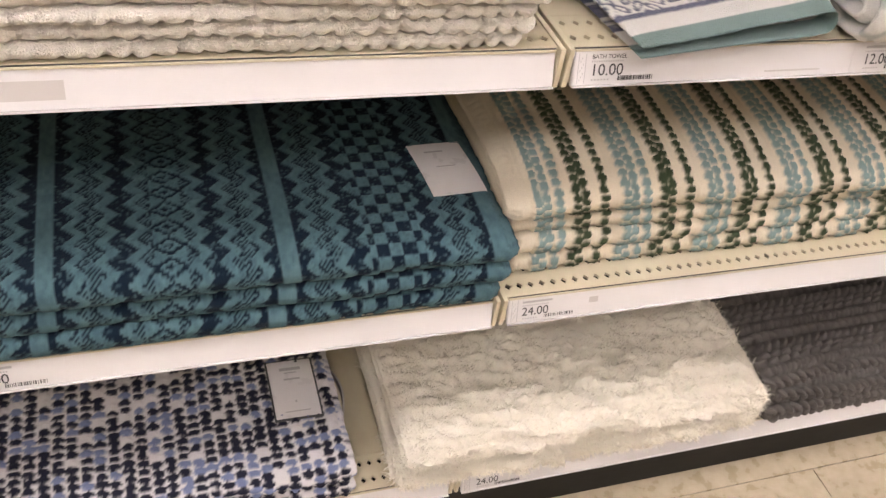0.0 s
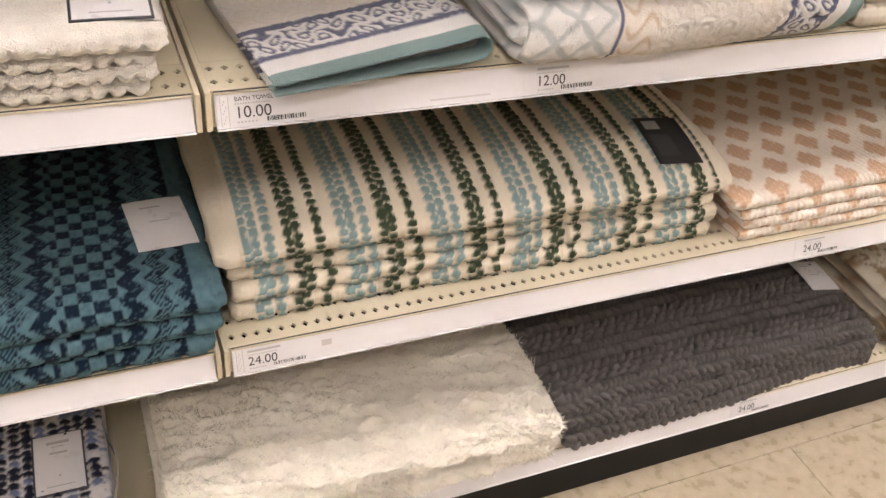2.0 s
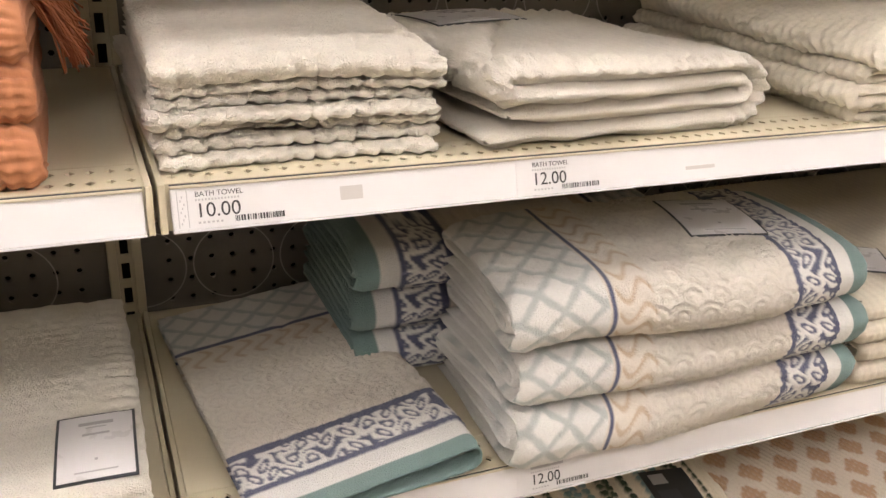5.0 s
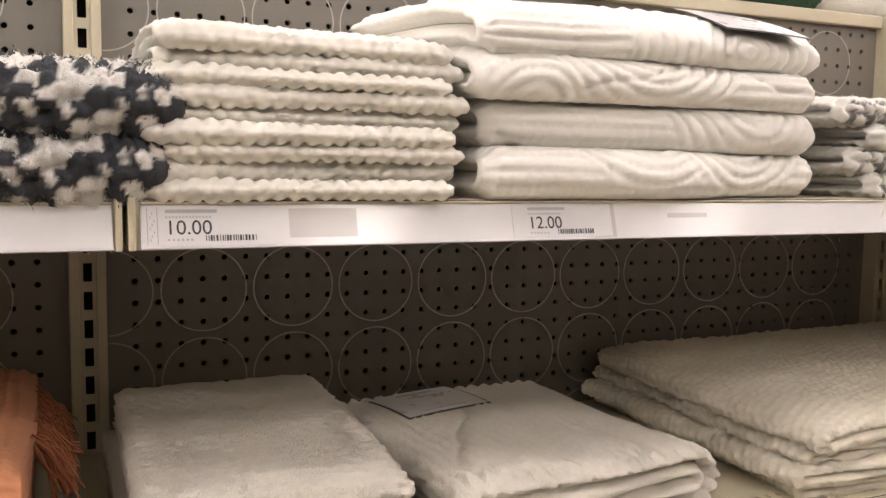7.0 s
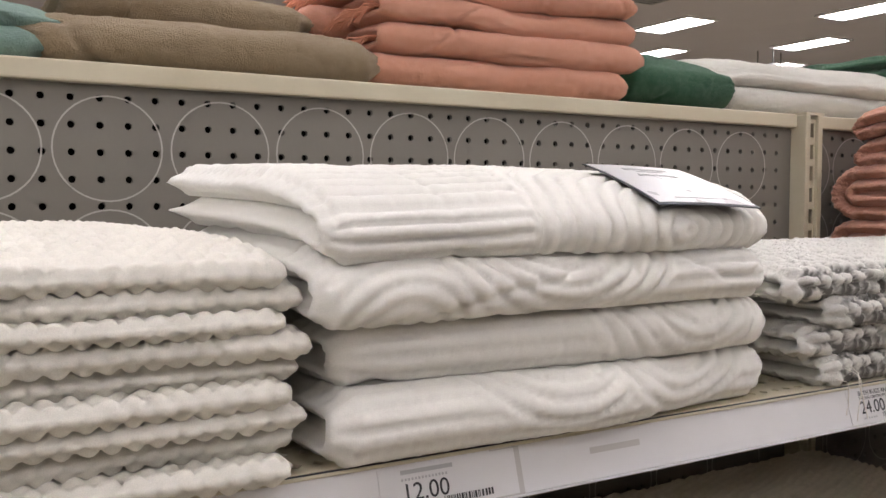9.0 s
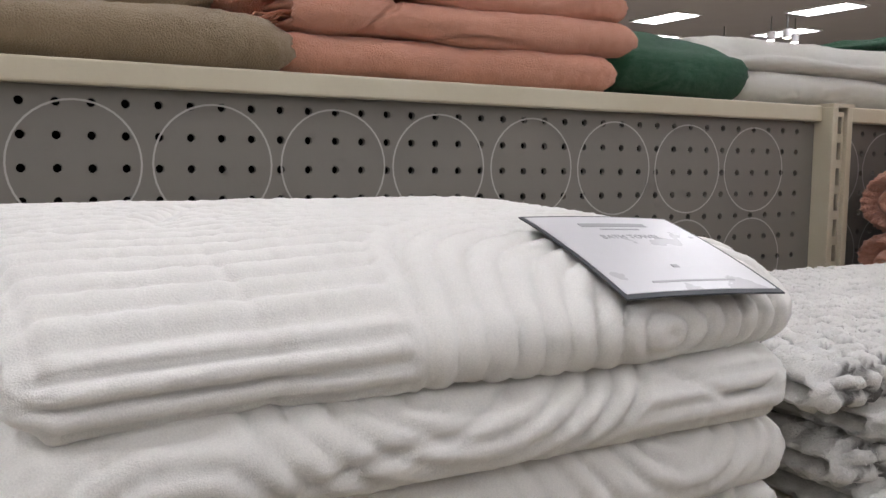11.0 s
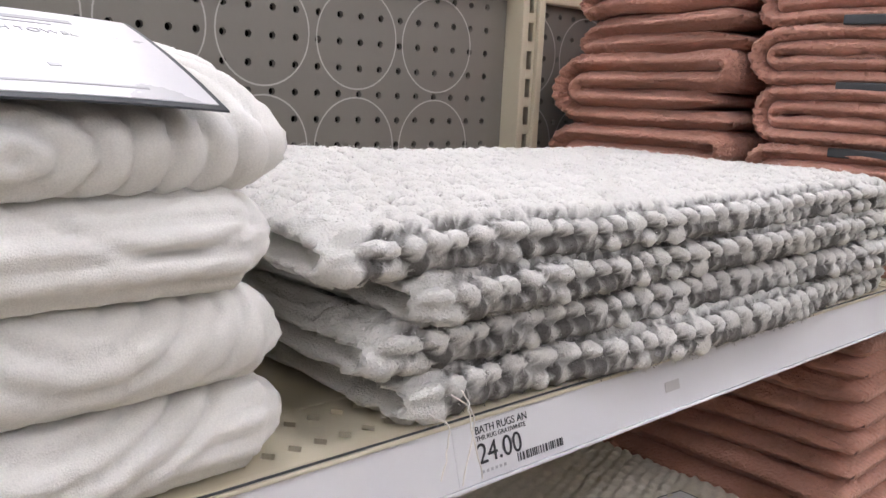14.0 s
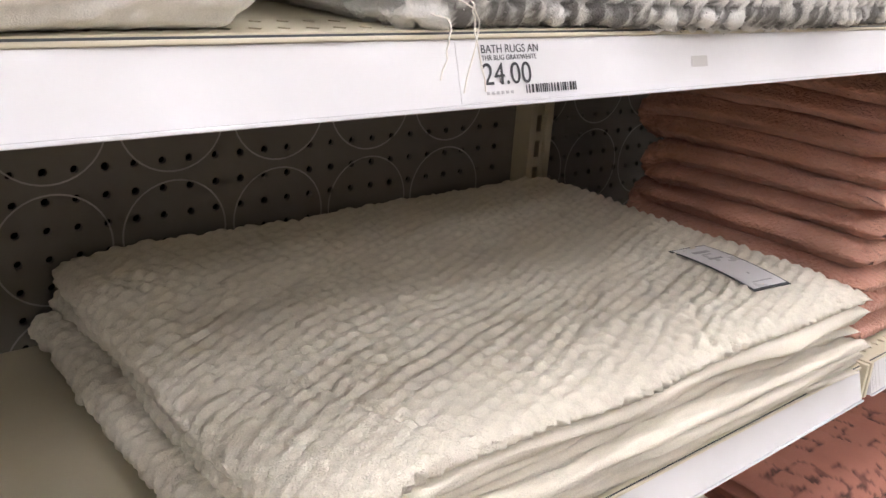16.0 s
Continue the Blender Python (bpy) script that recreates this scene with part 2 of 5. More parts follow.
def weave_loops(light, dark, pu=0.0165, pv=0.0140, amp=0.0078, seed=0):
    """Rows of plump white loops on a grey ground that shows along the folds."""
    def f(u, v, w):
        vv = (v + 0.005 * (fbm(u * 22, v * 22, seed) - 0.5)) / pv
        row = np.floor(vv)
        uu = u / pu + 0.5 * (row % 2) + 0.9 * (vnoise(u / 0.04, row * 3.1, seed + 2) - 0.5) + 0.3 * (fbm(u * 75, v * 75, seed + 4, 2) - 0.5) + 0.4 * (vv - row)
        col = np.floor(uu)
        who = chance(col, row, seed + 5)
        p = (uu - col - 0.5 - 0.16 * (chance(col, row, seed + 11) - 0.5)) / 0.58
        q = (vv - row - 0.5 - 0.18 * (chance(col, row, seed + 12) - 0.5)) / 0.58
        d = np.hypot(p, q) / (0.80 + 0.35 * chance(col, row, seed + 23)) + 0.32 * (fbm(u * 120, v * 120, seed + 3, 2) - 0.5)
        d = np.maximum(d, 0)
        lint = fbm(u * 300, v * 300, 2)
        inner = smooth(0.004, 0.022, w / 2 - np.abs(u))
        front = np.exp(-((v + 0.004) / 0.022) ** 2) * inner
        k = np.sqrt(np.clip(1 - d * d, 0, 1))
        gone = (row == -1) * (who < 0.55) * smooth(0.2, 0.5, front)
        strokes = smooth(0.30, 0.62, vnoise((u + 0.3 * v) / 0.0036, v / 0.016, seed + 6))
        h = amp * (k - 0.55) * (0.75 + 0.45 * who) * (1 - 0.65 * gone) + 0.0034 * (lint - 0.5) + 0.0012 * gone * strokes
        edge = smooth(0.15, 0.5, front)
        open_ = np.maximum(0.8 * (chance(col, row, seed + 17) < 0.5), edge) * inner
        ground = smooth(0.80, 0.98, d + 0.13 * edge + 0.35 * (lint - 0.5)) * open_ * (0.6 + 0.4 * strokes)
        return h, blend(plain(u.shape, light), dark, np.maximum(ground, gone * (0.25 + 0.70 * strokes)))
    return f


def weave_patches(light, dark, size=0.0100, amp=0.011, spot=0.020):
    """Deep shaggy pile: small tufts, each pale or dark, gathered in ragged flecks."""
    def f(u, v, w):
        uu, vv = u + 0.006 * (fbm(u * 90, v * 90, 31, 2) - 0.5), v + 0.006 * (fbm(u * 90 + 7, v * 90, 32, 2) - 0.5)
        d, who = cells(uu / size, vv / size, 11)
        lint = fbm(u * 220, v * 220, 3)
        h = amp * (np.clip(1 - d / 0.8, 0, 1) ** 0.6 - 0.4) + 0.006 * (fbm(u * 130, v * 130, 2) - 0.5) + 0.008 * (fbm(u * 45, v * 45, 6) - 0.5)
        k = smooth(0.44, 0.52, 0.60 * who + 0.40 * fbm(u / spot, v / spot, 12, 2) + 0.16 * (lint - 0.5))
        return h, blend(plain(u.shape, light), dark, k)
    return f


def weave_diagonal(rgb, size=0.0112, amp=0.0056):
    """Puckered cotton: slanting ridges broken into small tufts."""
    def f(u, v, w):
        wx, wy = 0.016 * (fbm(u * 16, v * 16, 2) - 0.5), 0.016 * (fbm(u * 16 + 5, v * 16, 7) - 0.5)
        q = (0.94 * u + 0.33 * v + wx) / size
        line = np.floor(q)
        p = (0.66 * v - 0.75 * u + wy) / (size * 1.15) + 0.5 * (line % 2) + 0.5 * chance(line, line * 0, 4)
        size_of = chance(np.floor(p), line, 15)
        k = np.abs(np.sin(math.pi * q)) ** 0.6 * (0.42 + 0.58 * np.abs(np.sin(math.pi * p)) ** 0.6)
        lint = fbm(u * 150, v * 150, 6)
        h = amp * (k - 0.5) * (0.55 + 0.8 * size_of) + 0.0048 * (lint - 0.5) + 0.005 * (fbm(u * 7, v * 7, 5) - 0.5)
        # hollows round the tufts are coloured darker to stand in for shade
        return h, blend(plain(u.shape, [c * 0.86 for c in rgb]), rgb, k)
    return f


def weave_shag(rgb):
    """Long combed pile lying in uneven furrows."""
    def f(u, v, w):
        bend = v + 0.14 * u + 0.030 * (fbm(u * 7, v * 7, 3) - 0.5)
        furrow = fbm(u * 22, bend * 85, 4, 2)
        h = 0.020 * (furrow - 0.5) + 0.016 * (fbm(u * 90, bend * 150, 5, 2) - 0.5) + 0.010 * (fbm(u * 10, v * 12, 8) - 0.5)
        # furrow bottoms carry a trace of shade in the dye
        return h, blend(plain(u.shape, [c * 0.95 for c in rgb]), rgb, furrow)
    return f


def weave_braid(rgb, pv=0.0185, pu=0.0135, amp=0.0140):
    """Chunky chenille: braided rows, beaded rows and narrow corded rows in turn."""
    def f(u, v, w):
        vv = (v + 0.004 * (fbm(u * 16, v * 16, 8) - 0.5)) / pv
        row = np.floor(vv)
        t = vv - row
        kind = row % 4
        slant = np.where(row % 2 == 0, 1, -1)
        uu = u / pu + slant * t * 0.7 + 0.5 * (fbm(u * 30, v * 9, 3) - 0.5)
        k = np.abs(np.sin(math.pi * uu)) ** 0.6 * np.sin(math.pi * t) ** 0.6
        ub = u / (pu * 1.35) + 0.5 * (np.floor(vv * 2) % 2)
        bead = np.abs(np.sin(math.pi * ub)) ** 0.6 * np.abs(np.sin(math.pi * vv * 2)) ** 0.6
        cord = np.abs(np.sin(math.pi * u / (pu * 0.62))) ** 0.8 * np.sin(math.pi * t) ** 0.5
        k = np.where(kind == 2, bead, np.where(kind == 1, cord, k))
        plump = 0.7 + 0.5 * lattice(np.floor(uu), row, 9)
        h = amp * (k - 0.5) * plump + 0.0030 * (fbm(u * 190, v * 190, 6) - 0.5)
        # gaps between braids hold painted-in shade, at half the yarn's brightness
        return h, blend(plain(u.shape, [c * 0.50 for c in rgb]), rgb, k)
    return f


def weave_dots(u, v, w):
    cream, blue, green = (0.76, 0.69, 0.56), (0.225, 0.335, 0.335), (0.042, 0.066, 0.036)
    col = plain(u.shape, cream)
    h = 0.0012 * (np.abs(np.sin(math.pi * u / 0.006)) - 0.5) + 0.0008 * (fbm(u * 180, v * 180, 2) - 0.5)
    t = (u + w / 2 - 0.012) % 0.100
    for at, rgb, shift in ((0.012, blue, 0.0), (0.022, blue, 0.5), (0.036, blue, 0.2), (0.056, green, 0.0), (0.065, green, 0.5), (0.087, green, 0.3)):
        cv = (v / 0.0108 + shift) % 1.0 - 0.5
        jit = 0.0012 * (vnoise(u * 0 + at * 999, np.floor(v / 0.0108 + shift), 4) - 0.5)
        r = np.hypot((t - at + jit) / 0.0055, cv * 0.0108 / 0.0053)
        k = smooth(1.12, 0.82, r + 0.35 * (fbm(u * 300, v * 300, 6, 2) - 0.5))
        col = blend(col, rgb, k * (np.abs(u) < w / 2 - 0.02))
        h = h + 0.0036 * k
    return h, col


def weave_isle(u, v, w):
    teal, navy = (0.050, 0.110, 0.136), (0.0055, 0.0140, 0.027)
    edge = np.maximum(w / 2 - u, 0)
    t = (edge - 0.022) % 0.205
    panel = np.floor((edge - 0.022) / 0.205)
    mid = np.abs(t - 0.095)
    zig = saw(v / 0.0235)
    c = (mid + 0.0115 * zig) / 0.0262
    idx, c = np.floor(c), c % 1.0
    dark = (c > 0.42) * 1.0
    g = 0.0052
    dots = (np.hypot(((mid / g) % 1.0) - 0.5, ((v / g) % 1.0) - 0.5) < 0.27) | (np.hypot((((mid + g / 2) / g) % 1.0) - 0.5, (((v + g / 2) / g) % 1.0) - 0.5) < 0.27)
    dark = np.where((idx % 2 == 0) & dots & (c > 0.50) & (c < 0.94), 0.1, dark)
    dia = mid / 0.017 + np.abs(((v / 0.0235 + 0.5) % 1.0) - 0.5) * 2
    flower = (((dia < 0.98) & (dia > 0.62)) | (dia < 0.30)) * 1.0
    dark = np.where((mid < 0.014) & (panel % 2 == 1), flower, dark)
    chk = (np.floor((t - 0.076) / 0.0135) + np.floor(v / 0.0135)) % 2
    dark = np.where((mid < 0.027) & (panel % 2 == 0), chk, dark)
    dark = np.where((t > 0.190) | (edge < 0.022), 0.0, dark)
    rough = fbm(u * 420, v * 420, 5, 2)
    dark = np.clip(dark - 0.55 * smooth(0.60, 0.75, rough) * dark + 0.25 * (rough < 0.3) * (dark < 0.5) * (t < 0.19), 0, 1)
    col = blend(plain(u.shape, teal), (0.098, 0.190, 0.215), fbm(u * 300, v * 150, 9, 2) * 0.9)
    h = 0.0014 * (1 - dark) + 0.0010 * (np.abs(np.sin(math.pi * v / 0.0042)) - 0.5) + 0.003 * (fbm(u * 14, v * 14, 3) - 0.5)
    return h, blend(col, navy, dark)


def weave_checks(u, v, w):
    white, peach = (0.80, 0.73, 0.64), (0.58, 0.36, 0.22)
    pu, pv = 0.058, 0.040
    row = np.floor(v / pv)
    t = ((u / pu) + 0.5 * (row % 2)) % 1.0
    s = (v / pv) % 1.0
    k = smooth(0.76, 0.60, 0.12 * (fbm(u * 90, v * 90, 5) - 0.5) + np.abs(t - 0.5) / 0.34 * 0.62 + np.abs(s - 0.5) / 0.5 * 0.55 + 0.10 * saw(u / 0.0085))
    rib = np.abs(np.sin(math.pi * (u * 0.96 + v * 0.28) / 0.0085)) ** 0.5
    h = 0.0040 * (rib - 0.5) + 0.001 * (np.abs(np.sin(math.pi * v / 0.005)) - 0.5)
    gap = smooth(0.35, 0.1, rib) * 0.5
    k = k * (0.62 + 0.38 * smooth(0.35, 0.7, rib)) * (0.75 + 0.25 * np.abs(np.sin(math.pi * v / 0.005)))
    return h, blend(blend(plain(u.shape, white), peach, k), (0.50, 0.36, 0.28), gap * 0.5)


def weave_ink(u, v, w):
    white, black, blue = (0.62, 0.61, 0.62), (0.016, 0.018, 0.035), (0.12, 0.17, 0.33)
    pu, pv = 0.0150, 0.0108
    row = np.floor(u / pu)
    shift = lattice(row, row * 0, 6)
    t = (u / pu) % 1.0
    s = (v / pv + shift + 0.25 * (fbm(u * 40, v * 40, 3) - 0.5)) % 1.0
    idx = np.floor(v / pv + shift)
    who = lattice(row, idx, 3)
    r = np.hypot((t - 0.45) * 2.1, (s - 0.5) * 2.05) + 0.7 * (fbm(u * 220, v * 220, 5, 2) - 0.5)
    k = smooth(1.12, 0.85, r) * (who > 0.10)
    col = blend(plain(u.shape, white), black, k * (who > 0.34))
    col = blend(col, blue, k * ((who <= 0.34)) * 0.9)
    side = smooth(0.86, 0.94, t) * (vnoise(u * 0, v / 0.02, 8) > 0.4)
    col = blend(col, (0.30, 0.33, 0.45), side * 0.5)
    h = 0.0050 * (np.clip(1.1 - r, 0, 1) - 0.4) + 0.0012 * (fbm(u * 160, v * 160, 2) - 0.5)
    return h, col


def weave_ribs(rgb, pu=0.011):
    def f(u, v, w):
        k = np.abs(np.sin(math.pi * (u + 0.003 * fbm(u * 20, v * 20, 3)) / pu)) ** 0.6
        b = np.abs(np.sin(math.pi * v / 0.008)) ** 0.6
        h = 0.0026 * (k - 0.5) + 0.0010 * (b - 0.5)
        # shade in the rib grooves is put into the colour
        return h, blend(plain(u.shape, [c * 0.86 for c in rgb]), rgb, k * (0.6 + 0.4 * b))
    return f


def jacquard(x, y):
    """Bath towel: x runs from the lattice end (0) to the teal hem (1), y across, in metres. Gives relief and dye."""
    white, cream, tan, navy, teal, mist = (0.74, 0.73, 0.70), (0.72, 0.66, 0.58), (0.58, 0.46, 0.34), (0.085, 0.095, 0.17), (0.165, 0.265, 0.255), (0.43, 0.48, 0.47)
    col = plain(x.shape, cream)
    h = 0.0008 * (fbm(x * 120, y * 120, 4) - 0.5)
    p, q = (x + y) / 0.040, (x - y) / 0.040
    net = np.minimum(np.abs((p % 1.0) - 0.5), np.abs((q % 1.0) - 0.5))
    lat = x < 0.083
    k = smooth(0.17, 0.05, np.minimum(np.minimum(p % 1.0, 1 - p % 1.0), np.minimum(q % 1.0, 1 - q % 1.0)) + 0.08 * (fbm(x * 150, y * 150, 7, 2) - 0.5)) * 0.85
    col = np.where(lat[..., None], blend(plain(x.shape, white), mist, k), col)
    h = h + lat * (0.0050 * (net - 0.2) - 0.0016 * k + 0.0022 * (fbm(x * 80, y * 80, 3) - 0.5))
    line = (np.abs(x - 0.087) < 0.003)
    col = np.where(line[..., None], navy, col)
    band = (x > 0.092) & (x < 0.128)
    fig = np.abs(np.sin(math.pi * y / 0.022 + math.sin(1) * np.sin(math.pi * (x - 0.092) / 0.018) * 1.6))
    col = np.where(band[..., None], blend(plain(x.shape, tan), cream, smooth(0.3, 0.6, fig)), col)
    h = h + band * 0.0022 * (fig - 0.5)
    body = (x >= 0.128) & (x < 0.285)
    ox = 0.014 * (np.floor(y / 0.021) % 2)
    rr = np.hypot(((x + ox) % 0.028) - 0.014, (y % 0.021) - 0.004)
    emb = np.abs(np.sin(math.pi * rr / 0.0075)) ** 0.6
    soft = fbm(x * 60, y * 60, 5)
    h = h + body * (0.0052 * (emb - 0.5) * smooth(0.2, 0.5, soft) + 0.0020 * (soft - 0.5))
    col = np.where(body[..., None], blend(plain(x.shape, [c * 0.86 for c in cream]), (0.76, 0.71, 0.63), emb * 0.7 + 0.3 * soft), col)
    flo = (x >= 0.285) & (x < 0.345)
    d2, who2 = cells(x / 0.020 + 0.3 * np.sin(y * 200), y / 0.020, 8)
    petal = smooth(0.30, 0.36, d2) * smooth(0.62, 0.56, d2) + smooth(0.20, 0.14, d2)
    rim = (np.abs(x - 0.288) < 0.004) | (np.abs(x - 0.342) < 0.004)
    col = np.where(flo[..., None], blend(plain(x.shape, navy), white, np.where(rim, 0, petal)), col)
    h = h + flo * 0.0014 * petal
    col = np.where(((x >= 0.345) & (x < 0.365))[..., None], white, col)
    col = np.where((x >= 0.365)[..., None], teal, col)
    h = h - 0.0012 * (x >= 0.345)
    return h, col


def weave_bath(u, v, w):
    return jacquard(u + w / 2 + 0.0 * v, v + 0.3)


def weave_crinkle(rgb):
    def f(u, v, w):
        a = np.abs(np.sin(math.pi * (u + 0.002 * fbm(u * 40, v * 40, 2)) / 0.010)) ** 0.5
        b = np.abs(np.sin(math.pi * (v + 0.002 * fbm(u * 40, v * 40, 6)) / 0.009)) ** 0.5
        h = 0.0060 * (a * b - 0.5) + 0.006 * (fbm(u * 60, v * 60, 3) - 0.5)
        # the crinkle's low grid lines are darkened as painted shade
        return h, blend(plain(u.shape, [c * 0.82 for c in rgb]), rgb, a * b)
    return f


def weave_herring(rgb):
    """Rows of small slanted stitches in thick cotton."""
    def f(u, v, w):
        row = np.floor(v / 0.0068)
        t = (v / 0.0068) % 1.0
        s = u / 0.0082 + np.where(row % 2 == 0, 0.5, -0.5) * t + 0.25 * (row % 2)
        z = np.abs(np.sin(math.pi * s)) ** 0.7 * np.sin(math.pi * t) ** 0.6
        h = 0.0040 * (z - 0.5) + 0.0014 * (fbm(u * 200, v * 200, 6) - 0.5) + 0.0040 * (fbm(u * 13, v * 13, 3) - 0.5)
        # darker colour between the stitches imitates crevice shade
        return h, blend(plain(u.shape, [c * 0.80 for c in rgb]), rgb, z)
    return f


def weave_hobnail(rgb):
    """Tufted cotton: scattered low tufts on the flat, gathered in plump short stitches along each fold."""
    def f(u, v, w):
        uu = u + 0.007 * (fbm(u * 22, v * 22, 3) - 0.5)
        vv = v + 0.006 * (fbm(u * 22 + 9, v * 22, 6) - 0.5)
        row = np.floor(vv / 0.0135)
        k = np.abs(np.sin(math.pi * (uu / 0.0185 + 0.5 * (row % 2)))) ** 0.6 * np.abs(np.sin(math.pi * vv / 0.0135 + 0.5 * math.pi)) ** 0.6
        some = smooth(0.35, 0.65, vnoise(u / 0.03, v / 0.03, 8))
        fold = np.exp(-(v / 0.012) ** 2)
        edge = np.exp(-((w / 2 - np.abs(u)) / 0.016) ** 2)
        gather = np.abs(np.sin(math.pi * (u / 0.0165 + 0.8 * fbm(u * 20, v * 3, 17)))) ** 0.5
        tick = np.abs(np.sin(math.pi * (v / 0.0165 + 0.8 * fbm(v * 20, u * 3, 18)))) ** 0.5
        h = 0.0028 * (k - 0.6) * (0.25 + 0.75 * some) + 0.0024 * (fbm(u * 42, v * 42, 4) - 0.5) + 0.003 * (fbm(u * 9, v * 9, 9) - 0.5)
        h = h + 0.0065 * fold * (gather - 0.75) + 0.0095 * edge * (tick - 0.75) + 0.0020 * (fbm(u * 200, v * 200, 5, 2) - 0.5)
        # low ground between tufts is dyed slightly darker in place of shade
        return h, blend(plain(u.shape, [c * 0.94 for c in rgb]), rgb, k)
    return f


# ---- folded cloth ----
def fold_path():
    """Straight runs and half turns of a folded cloth's centre line in (y, z): y = 0 at the front fold."""
    def run(y0, y1, z, step):
        n = max(int(abs(y1 - y0) / step), 2)
        return [(y0 + (y1 - y0) * k / n, z) for k in range(n)]

    def arc(y, z0, z1, out):
        r, zc = abs(z1 - z0) / 2, (z0 + z1) / 2
        n = max(int(math.pi * r / 0.0013), 8)
        s = 1 if z1 > z0 else -1
        return [(y - out * r * math.sin(math.pi * k / n), zc - s * r * math.cos(math.pi * k / n)) for k in range(n)]
    return run, arc


def profile(layers, depth, th, fine, top_fine, near=0.05):
    run, arc = fold_path()
    z = [th * (k + 0.5) for k in range(layers)]
    coarse = 0.02
    if layers == 1:
        pts = run(depth, 0.0, z[0], fine) + [(0.0, z[0])]
        return np.array(pts), len(pts) - 1
    if layers == 2:
        r = th / 2
        pts = run(depth, near, z[0], coarse) + run(near, r, z[0], fine)
        mid = len(pts)
        a = arc(r, z[0], z[1], 1)
        pts += a
        mid += len(a) // 2
        pts += run(r, near, z[1], fine) + run(near, depth, z[1], fine if top_fine else coarse) + [(depth, z[1])]
        return np.array(pts), mid
    # four layers: folded in half twice, the open loops at the back
    r = 1.5 * th
    inner = r + th * 0.1
    pts = run(depth - th, inner + 0.03, z[1], coarse) + run(inner + 0.03, inner, z[1], 0.006) + arc(inner, z[1], z[2], 1)
    pts += run(inner, depth - th, z[2], coarse) + [(p[0], p[1]) for p in arc(depth - th, z[2], z[3], -1)]
    pts += run(depth - th, near, z[3], fine if top_fine else coarse) + run(near, r, z[3], fine)
    mid = len(pts)
    a = arc(r, z[3], z[0], 1)
    mid += len(a) // 2
    pts += a + run(r, near, z[0], fine) + run(near, depth, z[0], coarse) + [(depth, z[0])]
    return np.array(pts), mid


def cloth(name, at, width, depth, z0, layers, th, weave, material, label, category, group, fine=0.003, along=0.003,
          top=False, seed=0, crown=0.18, wave=0.006, puff=0.05, hem=0.007, lean=0.0, ends=0.35, skew=0.0, total=None, reach=0.035, thick=0.48, roll=0.0, lump=None, crease=0.0, nub=0.0, nub_pitch=0.014, cap=None):
    """One folded towel or rug. at: pose of the middle of its front fold on the shelf; z0: how high it lies in its stack;
    total: the stack's height, over which its sag is spread."""
    pts, mid = profile(layers, depth, th, fine, top)
    tan_ = np.gradient(pts, axis=0)
    tan_ /= np.maximum(np.hypot(tan_[:, 0], tan_[:, 1]), 1e-9)[:, None]
    nrm = np.stack([-tan_[:, 1], tan_[:, 0]], 1)
    if layers != 4:
        nrm = -nrm
    if layers == 1:
        nrm = np.stack([np.zeros(len(pts)), np.ones(len(pts))], 1)
    # outward must point away from the fold at the front
    if layers > 1 and nrm[mid, 0] > 0:
        nrm = -nrm
    face = pts + nrm * th * thick
    seg = np.diff(face, axis=0)
    s = np.r_[0, np.cumsum(np.hypot(seg[:, 0], seg[:, 1]))]
    s = (s - s[mid]) * (-1 if layers == 4 else 1)
    nx = max(int(width / along), 8)
    x = np.linspace(-width / 2, width / 2, nx + 1)
    e = np.minimum(x + width / 2, width / 2 - x)
    x_round = np.sqrt(np.clip(1 - np.clip(1 - e / hem, 0, 1) ** 2, 0.30, 1))
    U, S = np.meshgrid(x, s)
    relief, dye = weave(U, S, width)
    if crease:
        bent = fbm(U * 6 + 3.1 * seed, S * 6 + 1.7 * seed, 60 + seed % 9, 2)
        relief = relief - crease * np.clip(1 - np.abs(bent - 0.5) / 0.035, 0, 1) ** 2 * smooth(0.35, 0.6, vnoise(U * 9, S * 9 + seed, 71))
    half = th * thick * x_round[None, :]
    keep = np.unique(np.r_[np.arange(0, len(s), 2), len(s) - 1])
    cap = th * 0.42 if cap is None else cap
    ends_s = np.minimum(np.abs(s - s[0]), np.abs(s[-1] - s))
    s_round = np.sqrt(np.clip(1 - np.clip(1 - ends_s / (th * 0.6), 0, 1) ** 2, 0.05, 1))
    out = half * s_round[:, None] + relief * x_round[None, :]
    inn = -(half * s_round[:, None])[keep]
    Yo, Zo = pts[:, :1] + nrm[:, :1] * out, pts[:, 1:] + nrm[:, 1:] * out
    Yi, Zi = pts[keep][:, :1] + nrm[keep][:, :1] * inn, pts[keep][:, 1:] + nrm[keep][:, 1:] * inn
    Y, Z = np.vstack([Yo, Yi]), np.vstack([Zo, Zi]) + z0
    X = np.vstack([U, U[keep]]).copy()
    tall = total or layers * th
    if nub:
        SS = np.vstack([S, S[keep]])
        X = X + np.sign(X) * nub * (np.abs(np.sin(math.pi * (SS / nub_pitch + 0.6 * fbm(SS * 30, SS * 0 + seed, 33)))) ** 0.6 - 0.5) * np.exp(-np.minimum(X + width / 2, width / 2 - X) / 0.008)
    Z = Z * (1 - roll * np.clip(Y / depth, 0, 1) ** 0.8)
    e2 = np.minimum(X + width / 2, width / 2 - X)
    sag = 1 - crown * np.exp(-np.maximum(Y, 0) / reach) - ends * crown * np.exp(-np.maximum(e2, 0) / 0.04)
